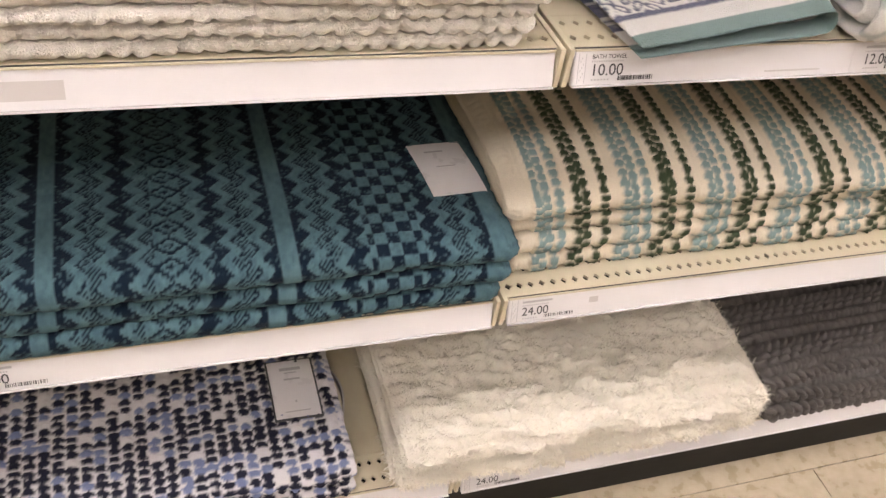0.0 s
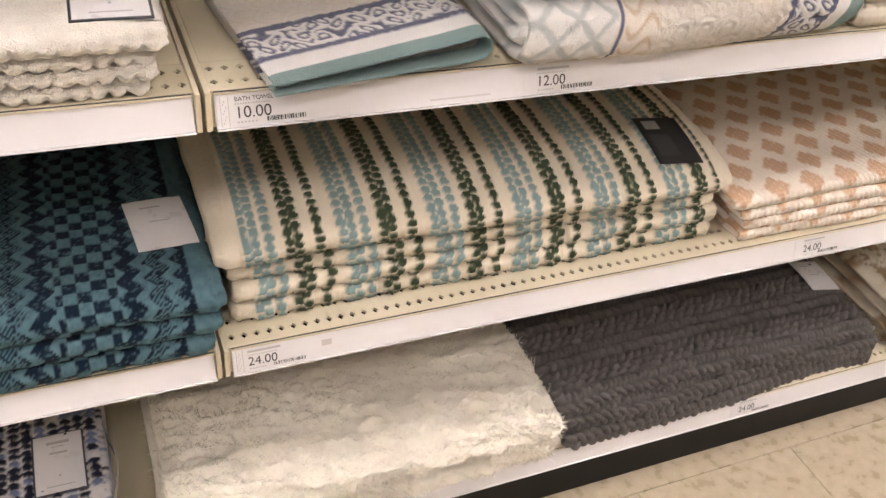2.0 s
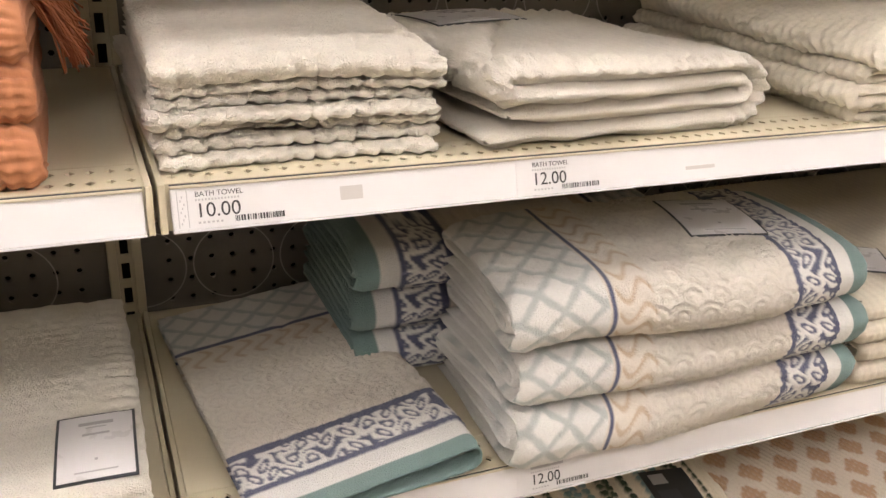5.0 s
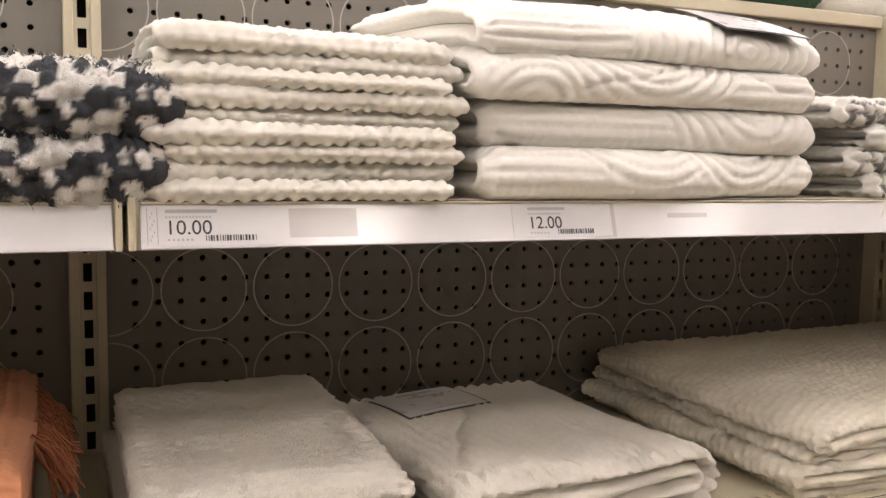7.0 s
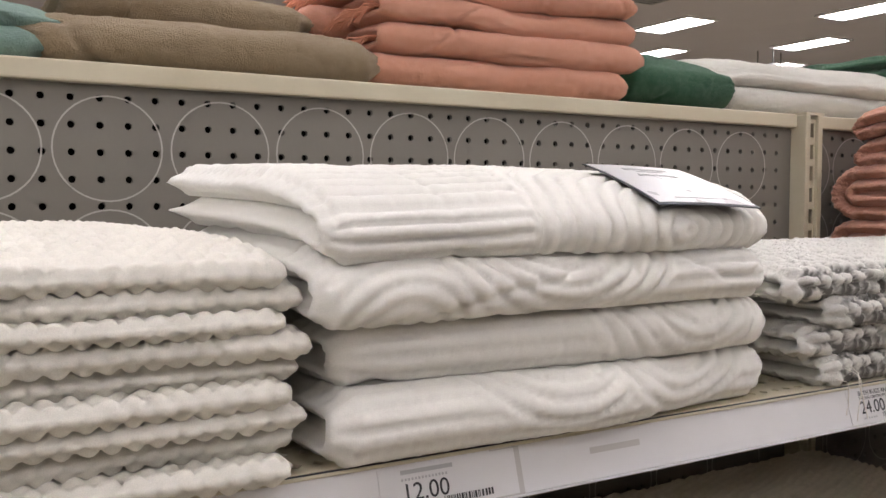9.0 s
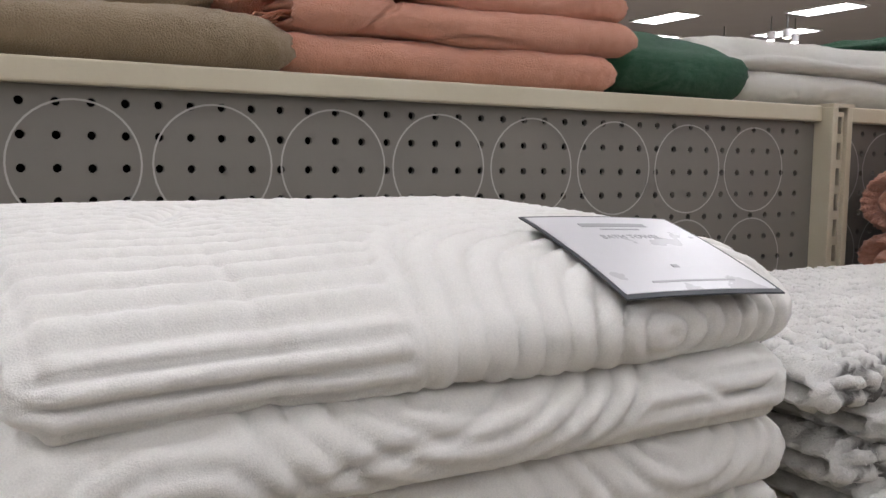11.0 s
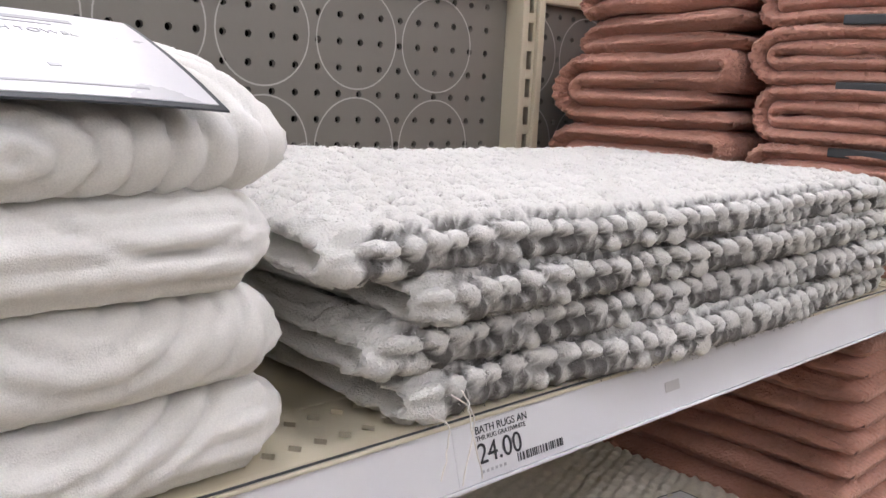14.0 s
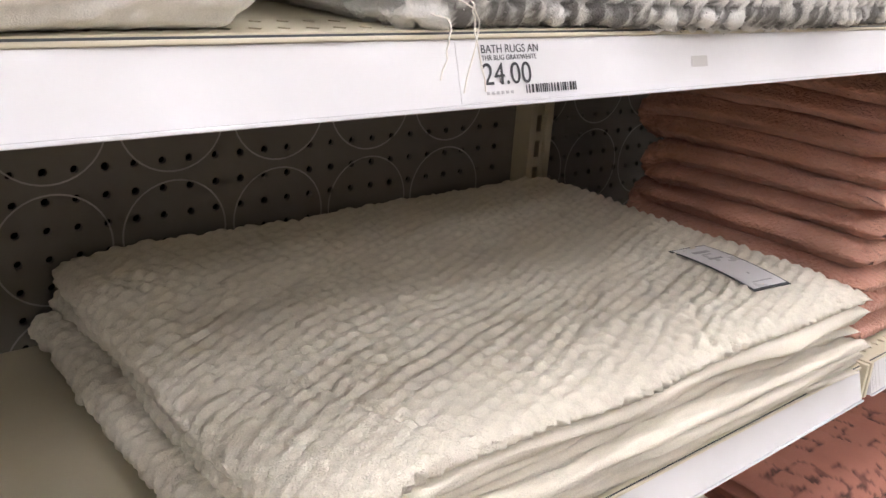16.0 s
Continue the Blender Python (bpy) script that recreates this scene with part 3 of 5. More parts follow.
    sag = sag + puff * 2 * (fbm(X * 4 + 7, Y * 4, seed % 7 + 3 if lump is None else lump, 2) - 0.5)
    Z = Z * (1 + (sag - 1) * np.clip(Z / tall, 0, 1.2))
    Y = Y + wave * 2 * (fbm(X * 5 + seed * 3.7, Z * 9 + seed, seed + 40, 2) - 0.5) * np.exp(-np.maximum(Y, 0) / 0.08)
    X = X + wave * 1.4 * (fbm(Y * 6 + seed, Z * 20, seed + 50, 2) - 0.5) + skew * Y + lean * Z
    verts = np.stack([X, Y, Z], -1).reshape(-1, 3)
    n, m, c = len(s), len(keep), nx + 1
    idx = np.arange((n + m) * c).reshape(n + m, c)
    O, I = idx[:n], idx[n:]
    quads = [np.stack([O[:-1, :-1], O[:-1, 1:], O[1:, 1:], O[1:, :-1]], -1).reshape(-1, 4),
             np.stack([I[:-1, :-1], I[1:, :-1], I[1:, 1:], I[:-1, 1:]], -1).reshape(-1, 4),
             np.stack([O[0, :-1], I[0, :-1], I[0, 1:], O[0, 1:]], -1), np.stack([O[-1, :-1], O[-1, 1:], I[-1, 1:], I[-1, :-1]], -1)]
    faces = np.vstack(quads).tolist()
    flat_dye, flat_uv = [dye.reshape(-1, 3), dye[keep].reshape(-1, 3)], [np.stack([np.vstack([U, U[keep]]), np.vstack([S, S[keep]])], -1).reshape(-1, 2)]
    for col in (0, c - 1):
        side = -1 if col == 0 else 1
        a3, b3 = verts[O[keep, col]], verts[I[:, col]]
        rows = [O[keep, col]]
        rough = np.stack([fbm(s[keep] * 130, np.full(m, 3.0 * j), seed + 81, 2) - 0.5 for j in (1, 2, 3)])
        for j, t in enumerate((0.22, 0.5, 0.78)):
            mid3 = a3 + (b3 - a3) * t
            mid3[:, 0] += side * (cap * math.sin(math.pi * t) + (0.0035 + nub * 0.5) * rough[j])
            rows.append(len(verts) + np.arange(m))
            verts = np.vstack([verts, mid3])
            flat_dye.append(dye[keep, col])
            flat_uv.append(np.stack([np.full(m, U[0, col]), s[keep]], -1))
        rows.append(I[:, col])
        for k in range(m - 1):
            loop = [*O[keep[k]:keep[k + 1] + 1, col].tolist(), int(rows[1][k + 1]), int(rows[1][k])]
            faces.append(loop if col == 0 else loop[::-1])
            for p, q in zip(rows[1:-1], rows[2:]):
                quad = [int(p[k]), int(p[k + 1]), int(q[k + 1]), int(q[k])]
                faces.append(quad if col == 0 else quad[::-1])
    me = bpy.data.meshes.new(name)
    me.from_pydata(verts.tolist(), [], faces)
    me.polygons.foreach_set("use_smooth", [True] * len(me.polygons))
    tint = np.vstack(flat_dye)
    ca = me.color_attributes.new("dye", "FLOAT_COLOR", "POINT")
    ca.data.foreach_set("color", np.c_[tint, np.ones(len(tint))].astype(np.float32).ravel())
    uvl = me.uv_layers.new(name="cloth")
    at_v = np.empty(len(me.loops), np.int32)
    me.loops.foreach_get("vertex_index", at_v)
    uv = np.vstack(flat_uv)
    uvl.data.foreach_set("uv", uv[at_v].astype(np.float32).ravel())
    me.materials.append(material)
    me.update()
    bm = bmesh.new()
    bm.from_mesh(me)
    bmesh.ops.recalc_face_normals(bm, faces=bm.faces)
    bm.to_mesh(me)
    bm.free()
    ob = new(name, me)
    ob.matrix_world = at
    return tagged(ob, label, category, group)


def stack(name, at, width, depth, specs, weave, material, label, category, group, seed=0, last_label="", **kw):
    """Folded cloths on one another, lowest first. specs: (layers, thickness, shift in x, shift in y, more width)."""
    total = sum(a * b for a, b, *_ in specs)
    z, made = 0.0, []
    for k, (layers, th, dx, dy, more) in enumerate(specs):
        last = k == len(specs) - 1
        made.append(cloth(name, at @ Matrix.Translation((dx, dy, 0)), width + more, depth - dy, z, layers, th, weave,
                          material, (last_label or label) if last else label, category, group, top=last, seed=seed * 10 + k, total=total, lump=(seed * 10 + len(specs) - 1) % 7 + 3, **kw))
        z += layers * th
    return made


def pile(ob, count, length, seed, zmin=-1.0, spread=0.6, width=0.0008):
    """Short loose fibres standing out of a rug: one joined part."""
    rng = np.random.default_rng(seed)
    me = ob.data
    n = len(me.vertices)
    co, no = np.empty(n * 3, np.float32), np.empty(n * 3, np.float32)
    me.vertices.foreach_get("co", co)
    me.vertex_normals.foreach_get("vector", no)
    co, no = co.reshape(-1, 3), no.reshape(-1, 3)
    dye = np.empty(n * 4, np.float32)
    me.color_attributes["dye"].data.foreach_get("color", dye)
    dye = dye.reshape(-1, 4)
    pick = rng.integers(0, n, count)
    p, d = co[pick] + rng.normal(0, 0.001, (count, 3)), no[pick] + rng.normal(0, spread, (count, 3))
    d /= np.linalg.norm(d, axis=1)[:, None]
    side = np.cross(d, rng.normal(0, 1, (count, 3)))
    side *= width / np.maximum(np.linalg.norm(side, axis=1), 1e-6)[:, None]
    tip = p + d * (length * rng.uniform(0.5, 1.2, (count, 1)))
    v = np.stack([p - side, p + side, tip], 1).reshape(-1, 3)
    f = np.arange(count * 3).reshape(-1, 3)
    fm = bpy.data.meshes.new("fuzz")
    fm.from_pydata(v.tolist(), [], f.tolist())
    ca = fm.color_attributes.new("dye", "FLOAT_COLOR", "POINT")
    ca.data.foreach_set("color", np.repeat(dye[pick], 3, 0).ravel())
    uvl = fm.uv_layers.new(name="cloth")
    uvl.data.foreach_set("uv", np.repeat(co[pick][:, :2], 3, 0).astype(np.float32).ravel())
    fm.materials.append(me.materials[0])
    fb = new("fuzz", fm)
    fb.parent = ob
    return tagged(fb, kind="stuff")


def fringe(ob, start, end, count, length, drop, rgb, seed):
    """Loose threads hanging off an edge, in the towel's own space."""
    rng = np.random.default_rng(seed)
    cu = bpy.data.curves.new("fringe", "CURVE")
    cu.dimensions, cu.bevel_depth, cu.bevel_resolution = "3D", 0.0009, 1
    a, b = Vector(start), Vector(end)
    for k in range(count):
        p = a.lerp(b, (k + rng.uniform(-0.4, 0.4)) / count)
        sp = cu.splines.new("POLY")
        sp.points.add(4)
        way = Vector((length * rng.uniform(0.6, 1.1), rng.uniform(-0.5, 0.5) * length * 0.5, 0))
        for j in range(5):
            t = j / 4
            q = p + way * t + Vector((0, 0, -drop * t * t * rng.uniform(0.5, 1.1))) + Vector(rng.normal(0, 0.0016, 3))
            sp.points[j].co = (*q, 1)
    me = bpy.data.meshes.new_from_object(bpy.data.objects.new("fringe_line", cu))
    ca = me.color_attributes.new("dye", "FLOAT_COLOR", "POINT")
    ca.data.foreach_set("color", np.tile(np.array([*rgb, 1], np.float32), len(me.vertices)))
    me.uv_layers.new(name="cloth")
    me.materials.clear()
    me.materials.append(SMOOTH)
    fo = new("fringe", me)
    fo.parent = ob
    return fo


# ---- the store around ----
X_A, X_B, X_C = -1.2192, 0.0, 1.2192
BAY = 1.2192
SHELVES = (0.150, 0.470, 0.762, 1.056, 1.358)
FRONT = -0.443

floor = boxes("floor", [(-16, 22, -14, 18, -0.10, -0.004)], GROUT)
tagged(floor, "cream speckled vinyl tile floor with dark joints", "floor", kind="structure")
ceiling = boxes("ceiling", [(-16, 22, -14, 18, CEIL, CEIL + 0.1)], CEILM)
tagged(ceiling, "grey mineral board ceiling of a large store", "ceiling", kind="structure")
# the last wall is unseen, added to block low light from the front
for nm, span in (("wall_north", (-16, 22, 18, 18.2, 0, CEIL)), ("wall_south", (-16, 22, -14.2, -14, 0, CEIL)), ("wall_east", (22, 22.2, -14, 18, 0, CEIL)), ("wall_west", (-16.2, -16, -14, 18, 0, CEIL)), ("wall_light_block", (-8, 12, -2.75, -2.55, 0, 2.2))):
    tagged(boxes(nm, [span], BLOCK_WALL if nm == "wall_light_block" else WALLM), "plain painted wall added out of view", "wall", kind="structure")

tile_bm = bmesh.new()
box_bm(tile_bm, 0.0008, 0.304, 0.0008, 0.304, -0.004, 0.0)
tile = part("tile", tile_bm, FLOORM, floor)
tile.location = (-1.2, -0.46 - 0.305, 0)
for i in range(20):
    for j in range(8):
        if i or j:
            t2 = new("tile", tile.data)
            t2.parent = floor
            t2.location = (-1.2 + i * 0.3048, -0.46 - 0.305 * (j + 1), 0)
tagged(boxes("floor_far", [(-16, 22, -14, -2.91, -0.004, 0), (-16, -1.2, -2.91, 18, -0.004, 0), (4.9, 22, -2.91, 18, -0.004, 0), (-1.2, 4.9, -0.4595, 18, -0.004, 0)], FLOORM, floor, "speckled cream vinyl"), kind="stuff")


def ceiling_light():
    th = empty("ceiling_light", pose(0, 0, CEIL), "white recessed ceiling light panel, switched on", "ceiling light", "rows of ceiling lights")
    boxes("frame", [(-0.33, 0.33, -0.64, -0.60, -0.03, 0), (-0.33, 0.33, 0.60, 0.64, -0.03, 0), (-0.33, -0.30, -0.60, 0.60, -0.03, 0), (0.30, 0.33, -0.60, 0.60, -0.03, 0)], PLASTIC, th)
    boxes("diffuser", [(-0.30, 0.30, -0.60, 0.60, -0.022, -0.004)], TUBE, th)
    return th


lamp = ceiling_light()
first = True
for i in range(20):
    for j in range(7):
        at = pose(-13.1 + i * 1.7, -12.65 + j * 4.5 + (i % 2) * 2.25, CEIL)
        if first:
            lamp.matrix_world = at
            first = False
        else:
            copy_thing(lamp, at)

def track_spot(at):
    th = empty("track_spot", at, "small white track spotlight under the ceiling, switched on", "spotlight", "track spotlights")
    for nm, r0, r1, z0_, z1_, mat in (("can", 0.075, 0.085, 0.0, 0.16, PLASTIC), ("lens", 0.068, 0.068, -0.006, 0.004, SPOT), ("stem", 0.012, 0.012, 0.16, 0.45, VENT)):
        bm = bmesh.new()
        bmesh.ops.create_cone(bm, cap_ends=True, segments=20, radius1=r0, radius2=r1, depth=z1_ - z0_)
        bmesh.ops.translate(bm, verts=bm.verts, vec=(0, 0, (z0_ + z1_) / 2))
        part(nm, bm, mat, th)
    return th


spot = track_spot(pose(13.96, 10.92, CEIL - 0.45))
for sx, sy in ((13.94, 10.54), (14.55, 10.86), (14.16, 12.26), (14.95, 8.82)):
    copy_thing(spot, pose(sx, sy, CEIL - 0.45))

vent = empty("ceiling_vent", pose(9.0, 8.6, CEIL), "dark square ceiling air vent", "air vent")
boxes("frame", [(-0.32, 0.32, -0.32, -0.28, -0.02, 0), (-0.32, 0.32, 0.28, 0.32, -0.02, 0), (-0.32, -0.28, -0.28, 0.28, -0.02, 0), (0.28, 0.32, -0.28, 0.28, -0.02, 0)], VENT, vent)
for k in range(5):
    boxes("slat", [(-0.28, 0.28, -0.25 + k * 0.11, -0.18 + k * 0.11, -0.016, -0.004)], VENT, vent)


# ---- shelving ----
def upright(x):
    th = empty("upright", pose(x, 0, 0), "cream slotted steel shelving upright between two bays", "shelf upright", "slotted uprights")
    boxes("flange", [(-0.019, -0.0085, -0.026, 0.03, 0, 1.630)], CREAM, th, bevel=0.0012)
    boxes("flange", [(0.0085, 0.019, -0.026, 0.03, 0, 1.630)], CREAM, th, bevel=0.0012)
    web = new("slotted_web", holed_sheet("slotted_web", 1, 51, 0.0165, 0.03175, 0.0125, CREAM, 8, 0.9, 0, 0.003))
    me = web.data
    for v in me.vertices:
        dx = v.co.x - 0.00825
        v.co.x = 0.00825 + (math.copysign(min(abs(dx), 0.0046), dx) if abs(dx) < 0.0081 or abs(dx) > 0.0084 else dx)
    web.parent = th
    web.location = (-0.00825, -0.021, 0.005)
    # near-black box in place of the shade within the post
    boxes("post_shade", [(-0.0085, 0.0085, -0.008, 0.03, 0, 1.628)], SHADE_BLACK, th, "near-black fill for the shade inside the post")
    boxes("cap", [(-0.020, 0.020, -0.027, 0.031, 1.630, 1.634)], CREAM, th)
    return th


for x in (X_A, X_B, X_C, X_C + BAY):
    upright(x)

panel_mesh = holed_sheet("peg_panel", 45, 63, 0.0254, 0.0254, 0.0036, PEG, 8, 1.0, 0, 0.005)
ring_v, ring_f = [], []
for a in range(11):
    for b in range(15):
        cx, cz = (0.83 + 4.225 * a) * 0.0254, 1.60 - (1.86 + 4.21 * b) * 0.0254
        if cz < 0.06 or cx < 0.021:
            continue
        n0, seg_n = len(ring_v), 40
        lo = 0.0493
        for k in range(seg_n):
            ca, sa = math.cos(2 * math.pi * k / seg_n), math.sin(2 * math.pi * k / seg_n)
            ring_v += [(cx + ca * (lo - 0.0008), 0, cz + sa * (lo - 0.0008)), (cx + ca * (lo + 0.0008), 0, cz + sa * (lo + 0.0008))]
        for k in range(seg_n):
            p, q = n0 + 2 * k, n0 + 2 * ((k + 1) % seg_n)
            if min(ring_v[p + 1][0], ring_v[q + 1][0]) > 0.020 and max(ring_v[p + 1][0], ring_v[q + 1][0]) < BAY - 0.02:
                ring_f.append((p, q, q + 1, p + 1))
ring_mesh = mesh_from("printed_rings", ring_v, ring_f, RING)

for n, x in enumerate((X_A, X_B, X_C)):
    wall = empty(f"gondola_back_{n + 1}", pose(x, 0, 0), "grey perforated pegboard back with printed pale rings", "pegboard", kind="structure")
    sheet = new("peg_panel", panel_mesh)
    sheet.parent = wall
    sheet.location = (0.0254 * 1.5, 0, 1.600 - 62.5 * 0.0254)
    edge = boxes("side_margin", [(0.0192, 0.0381, 0.0, 0.004, 0.05, 1.61), (0.0254 * 46.5, BAY - 0.0192, 0.0, 0.004, 0.05, 1.61)], PEG, wall)
    # near-black sheet so the peg holes read as shaded
    boxes("hole_shade", [(0.02, BAY - 0.02, 0.012, 0.016, 0.02, 1.61)], SHADE_BLACK, wall, "near-black board put behind the holes as their shade")
    rings = new("printed_rings", ring_mesh)
    rings.parent = wall
    rings.location = (0, -0.0006, 0)
    boxes("top_rail", [(0.0205, BAY - 0.0205, -0.012, 0.045, 1.6125, 1.632)], CREAM, wall, "cream steel top rail", bevel=0.002)
    tagged(boxes("back_shelf", [(x + 0.002, x + BAY - 0.002, 0.047, 0.50, 1.606, 1.626)], CREAM, None, bevel=0.002), "cream steel shelf on the far side of the rack", "shelf", "far side shelves")
    tagged(boxes("far_board", [(x + 0.002, x + BAY - 0.002, 0.030, 0.044, 0.0, 1.600)], PEG), "grey board on the far side of the rack", "board", kind="structure")

PX0, PX1 = 0.0185, BAY + 0.0055
deck_mesh = holed_sheet("deck_slots", 93, 2, (PX1 - PX0) / 93, 0.024, 0.0036, CREAM, 4, 1.25, math.pi / 4, 0.003)


def shelf(x, z, base=False):
    th = empty("shelf", pose(x, 0, z), "cream enamelled steel shelf with punched front slots" if not base else "cream steel base shelf over a black kick plate", "shelf", "rack shelves")
    boxes("deck", [(PX0, PX1, -0.392, -0.028, -0.018, 0)], CREAM, th, bevel=0.0015)
    # near-black block gives the punched slots their shade
    boxes("slot_shade", [(PX0 + 0.002, PX1 - 0.002, FRONT + 0.004, -0.393, -0.018, -0.006)], SHADE_BLACK, th, "near-black block put behind the slots as their shade")
    lip = new("slotted_lip", deck_mesh)
    lip.parent = th
    lip.matrix_local = Matrix(((1, 0, 0, PX0), (0, 0, 1, -0.4405), (0, -1, 0, 0.0), (0, 0, 0, 1)))
    boxes("front_edge", [(PX0, PX1, FRONT, FRONT + 0.003, -0.034, 0.0)], CREAM, th)
    for sx in (PX0 - 0.0048, PX1):
        boxes("bracket", [(sx, sx + 0.0048, FRONT - 0.007, -0.028, -0.034, 0.0015)], CREAM, th, bevel=0.0008)
    if base:
        boxes("kick_plate", [(0.0135, BAY + 0.0115, FRONT + 0.022, FRONT + 0.038, -z, -0.019)], KICK, th, "scuffed black kick plate")
    else:
        for sx in (PX0 + 0.004, PX1 - 0.006):
            bm = bmesh.new()
            vs = [bm.verts.new((sx, *p)) for p in ((-0.026, -0.0185), (-0.026, -0.075), (-0.06, -0.075), (-0.30, -0.034), (-0.30, -0.0185))]
            f = bm.faces.new(vs)
            ex = bmesh.ops.extrude_face_region(bm, geom=[f])
            bmesh.ops.translate(bm, verts=[v for v in ex["geom"] if isinstance(v, bmesh.types.BMVert)], vec=(0.0022, 0, 0))
            bmesh.ops.recalc_face_normals(bm, faces=bm.faces)
            part("arm", bm, CREAM, th)
    return th


for x in (X_A, X_B, X_C):
    for k, z in enumerate(SHELVES):
        shelf(x, z, k == 0)


# ---- price strips ----
def text(body, size, x, y, parent, material=INK, z=0.0012):
    cu = bpy.data.curves.new("print", "FONT")
    cu.body, cu.size, cu.extrude = body, size, 0.00008
    cu.materials.append(material)
    me = bpy.data.meshes.new_from_object(bpy.data.objects.new("print_line", cu))
    if not me.materials:
        me.materials.append(material)
    ob = new("print", me)
    ob.parent = parent
    ob.location = (x, y, z)
    return ob


def bars(spans, parent, material=INK, z=0.0011, name="small_print"):
    return tagged(boxes(name, [(a, b, c, d, z, z + 0.00012) for a, b, c, d in spans], material, parent), kind="stuff")


def price_strip(x, z, labels, marks=()):
    long = BAY - 0.017
    th = empty("price_strip", pose(x + 0.0215, FRONT - 0.0095, z - 0.0325, 73), "white plastic price strip clipped to a shelf edge", "price strip", "price strips")
    boxes("channel", [(0, long, 0, 0.0315, -0.0045, -0.0005)], PLASTIC, th, bevel=0.0008)
    boxes("lip", [(0, long, 0.0300, 0.0320, -0.0005, 0.0022)], CREAM, th, bevel=0.0006)
    boxes("lip", [(0, long, -0.0006, 0.0012, -0.0005, 0.0022)], PLASTIC, th, bevel=0.0005)
    boxes("insert", [(0.001, long - 0.001, 0.0014, 0.0298, -0.0004, 0.0004)], PAPER, th, "white paper insert")
    # thin dark sheet drawn as the shadow between strip and shelf
    boxes("shadow_gap", [(0.0, long, 0.0321, 0.0332, -0.003, 0.0004)], BORDER, th, "dark line put in as shadow above the strip")
    rng = random.Random(int(x * 100 + z * 1000))
    for at, head, price in labels:
        lb = boxes("price_label", [(at, at + 0.092, 0.0022, 0.0290, 0.0004, 0.0007)], PAPER, th, f"paper price label reading {price}")
        if head:
            text(head, 0.0052, at + 0.014, 0.0236, lb)
        else:
            bars([(at + 0.014, at + 0.048, 0.0242, 0.0266)], lb, PALEINK)
        if head == "BATH RUGS AN":
            text("THR RUG GRAY/WHITE", 0.0033, at + 0.014, 0.0203, lb)
        else:
            bars([(at + 0.014 + 0.0022 * k, at + 0.0152 + 0.0022 * k, 0.0206, 0.0220) for k in range(14)], lb, PALEINK)
        text(price, 0.0140, at + 0.0135, 0.0094, lb)
        bars([(at + 0.015 + 0.003 * k, at + 0.0166 + 0.003 * k, 0.0050, 0.0064) for k in range(6)], lb, PALEINK)
        cur, spans = at + 0.040, []
        while cur < at + 0.074:
            wd = rng.choice((0.0005, 0.0008, 0.0013))
            spans.append((cur, cur + wd, 0.0046, 0.0086))
            cur += wd + rng.choice((0.0005, 0.0008, 0.0012))
        bars(spans, lb)
    # printed box at the strip's end, and scuffs left by old stickers
    bars([(0.004, 0.0046, 0.003, 0.0285), (0.0105, 0.0111, 0.003, 0.0285)] + [(0.0058 + 0.0012 * (k % 3), 0.0066 + 0.0012 * (k % 3), 0.005 + 0.0026 * k, 0.0066 + 0.0026 * k) for k in range(8)], th, PALEINK, 0.0006)
    for a, b, c, d in marks:
        boxes("sticker_trace", [(a, b, c, d, 0.0004, 0.00055)], TAPE, th, "scuffed trace of an old sticker")
    return th


B5 = [(0.002, "", "10.00"), (0.278, "", "12.00"), (0.688, "BATH RUGS AN", "24.00")]
price_strip(X_B, SHELVES[4], B5, ((0.100, 0.150, 0.006, 0.027), (0.353, 0.374, 0.001, 0.0298), (0.428, 0.470, 0.017, 0.021), (0.86, 0.875, 0.012, 0.018)))
price_strip(X_B, SHELVES[3], [(0.002, "BATH TOWEL", "10.00"), (0.260, "BATH TOWEL", "12.00")], ((0.118, 0.135, 0.012, 0.022), (0.42, 0.45, 0.010, 0.013)))
price_strip(X_B, SHELVES[2], [(0.002, "BATH TOWEL", "10.00"), (0.284, "", "12.00"), (0.732, "", "24.00")], ((0.19, 0.25, 0.006, 0.0075),))
price_strip(X_B, SHELVES[1], [(0.002, "", "24.00"), (0.735, "", "24.00")], ((0.088, 0.105, 0.015, 0.022),))
price_strip(X_B, SHELVES[0], [(0.006, "", "24.00"), (0.749, "", "24.00")])
for k, z in enumerate(SHELVES):
    price_strip(X_A, z, [(0.70, "", "24.00")] if k < 2 else [], ((0.78, 0.83, 0.008, 0.022),) if k != 1 else ())
    price_strip(X_C, z, [(0.018, "", "24.00")] if k in (3,) else [])


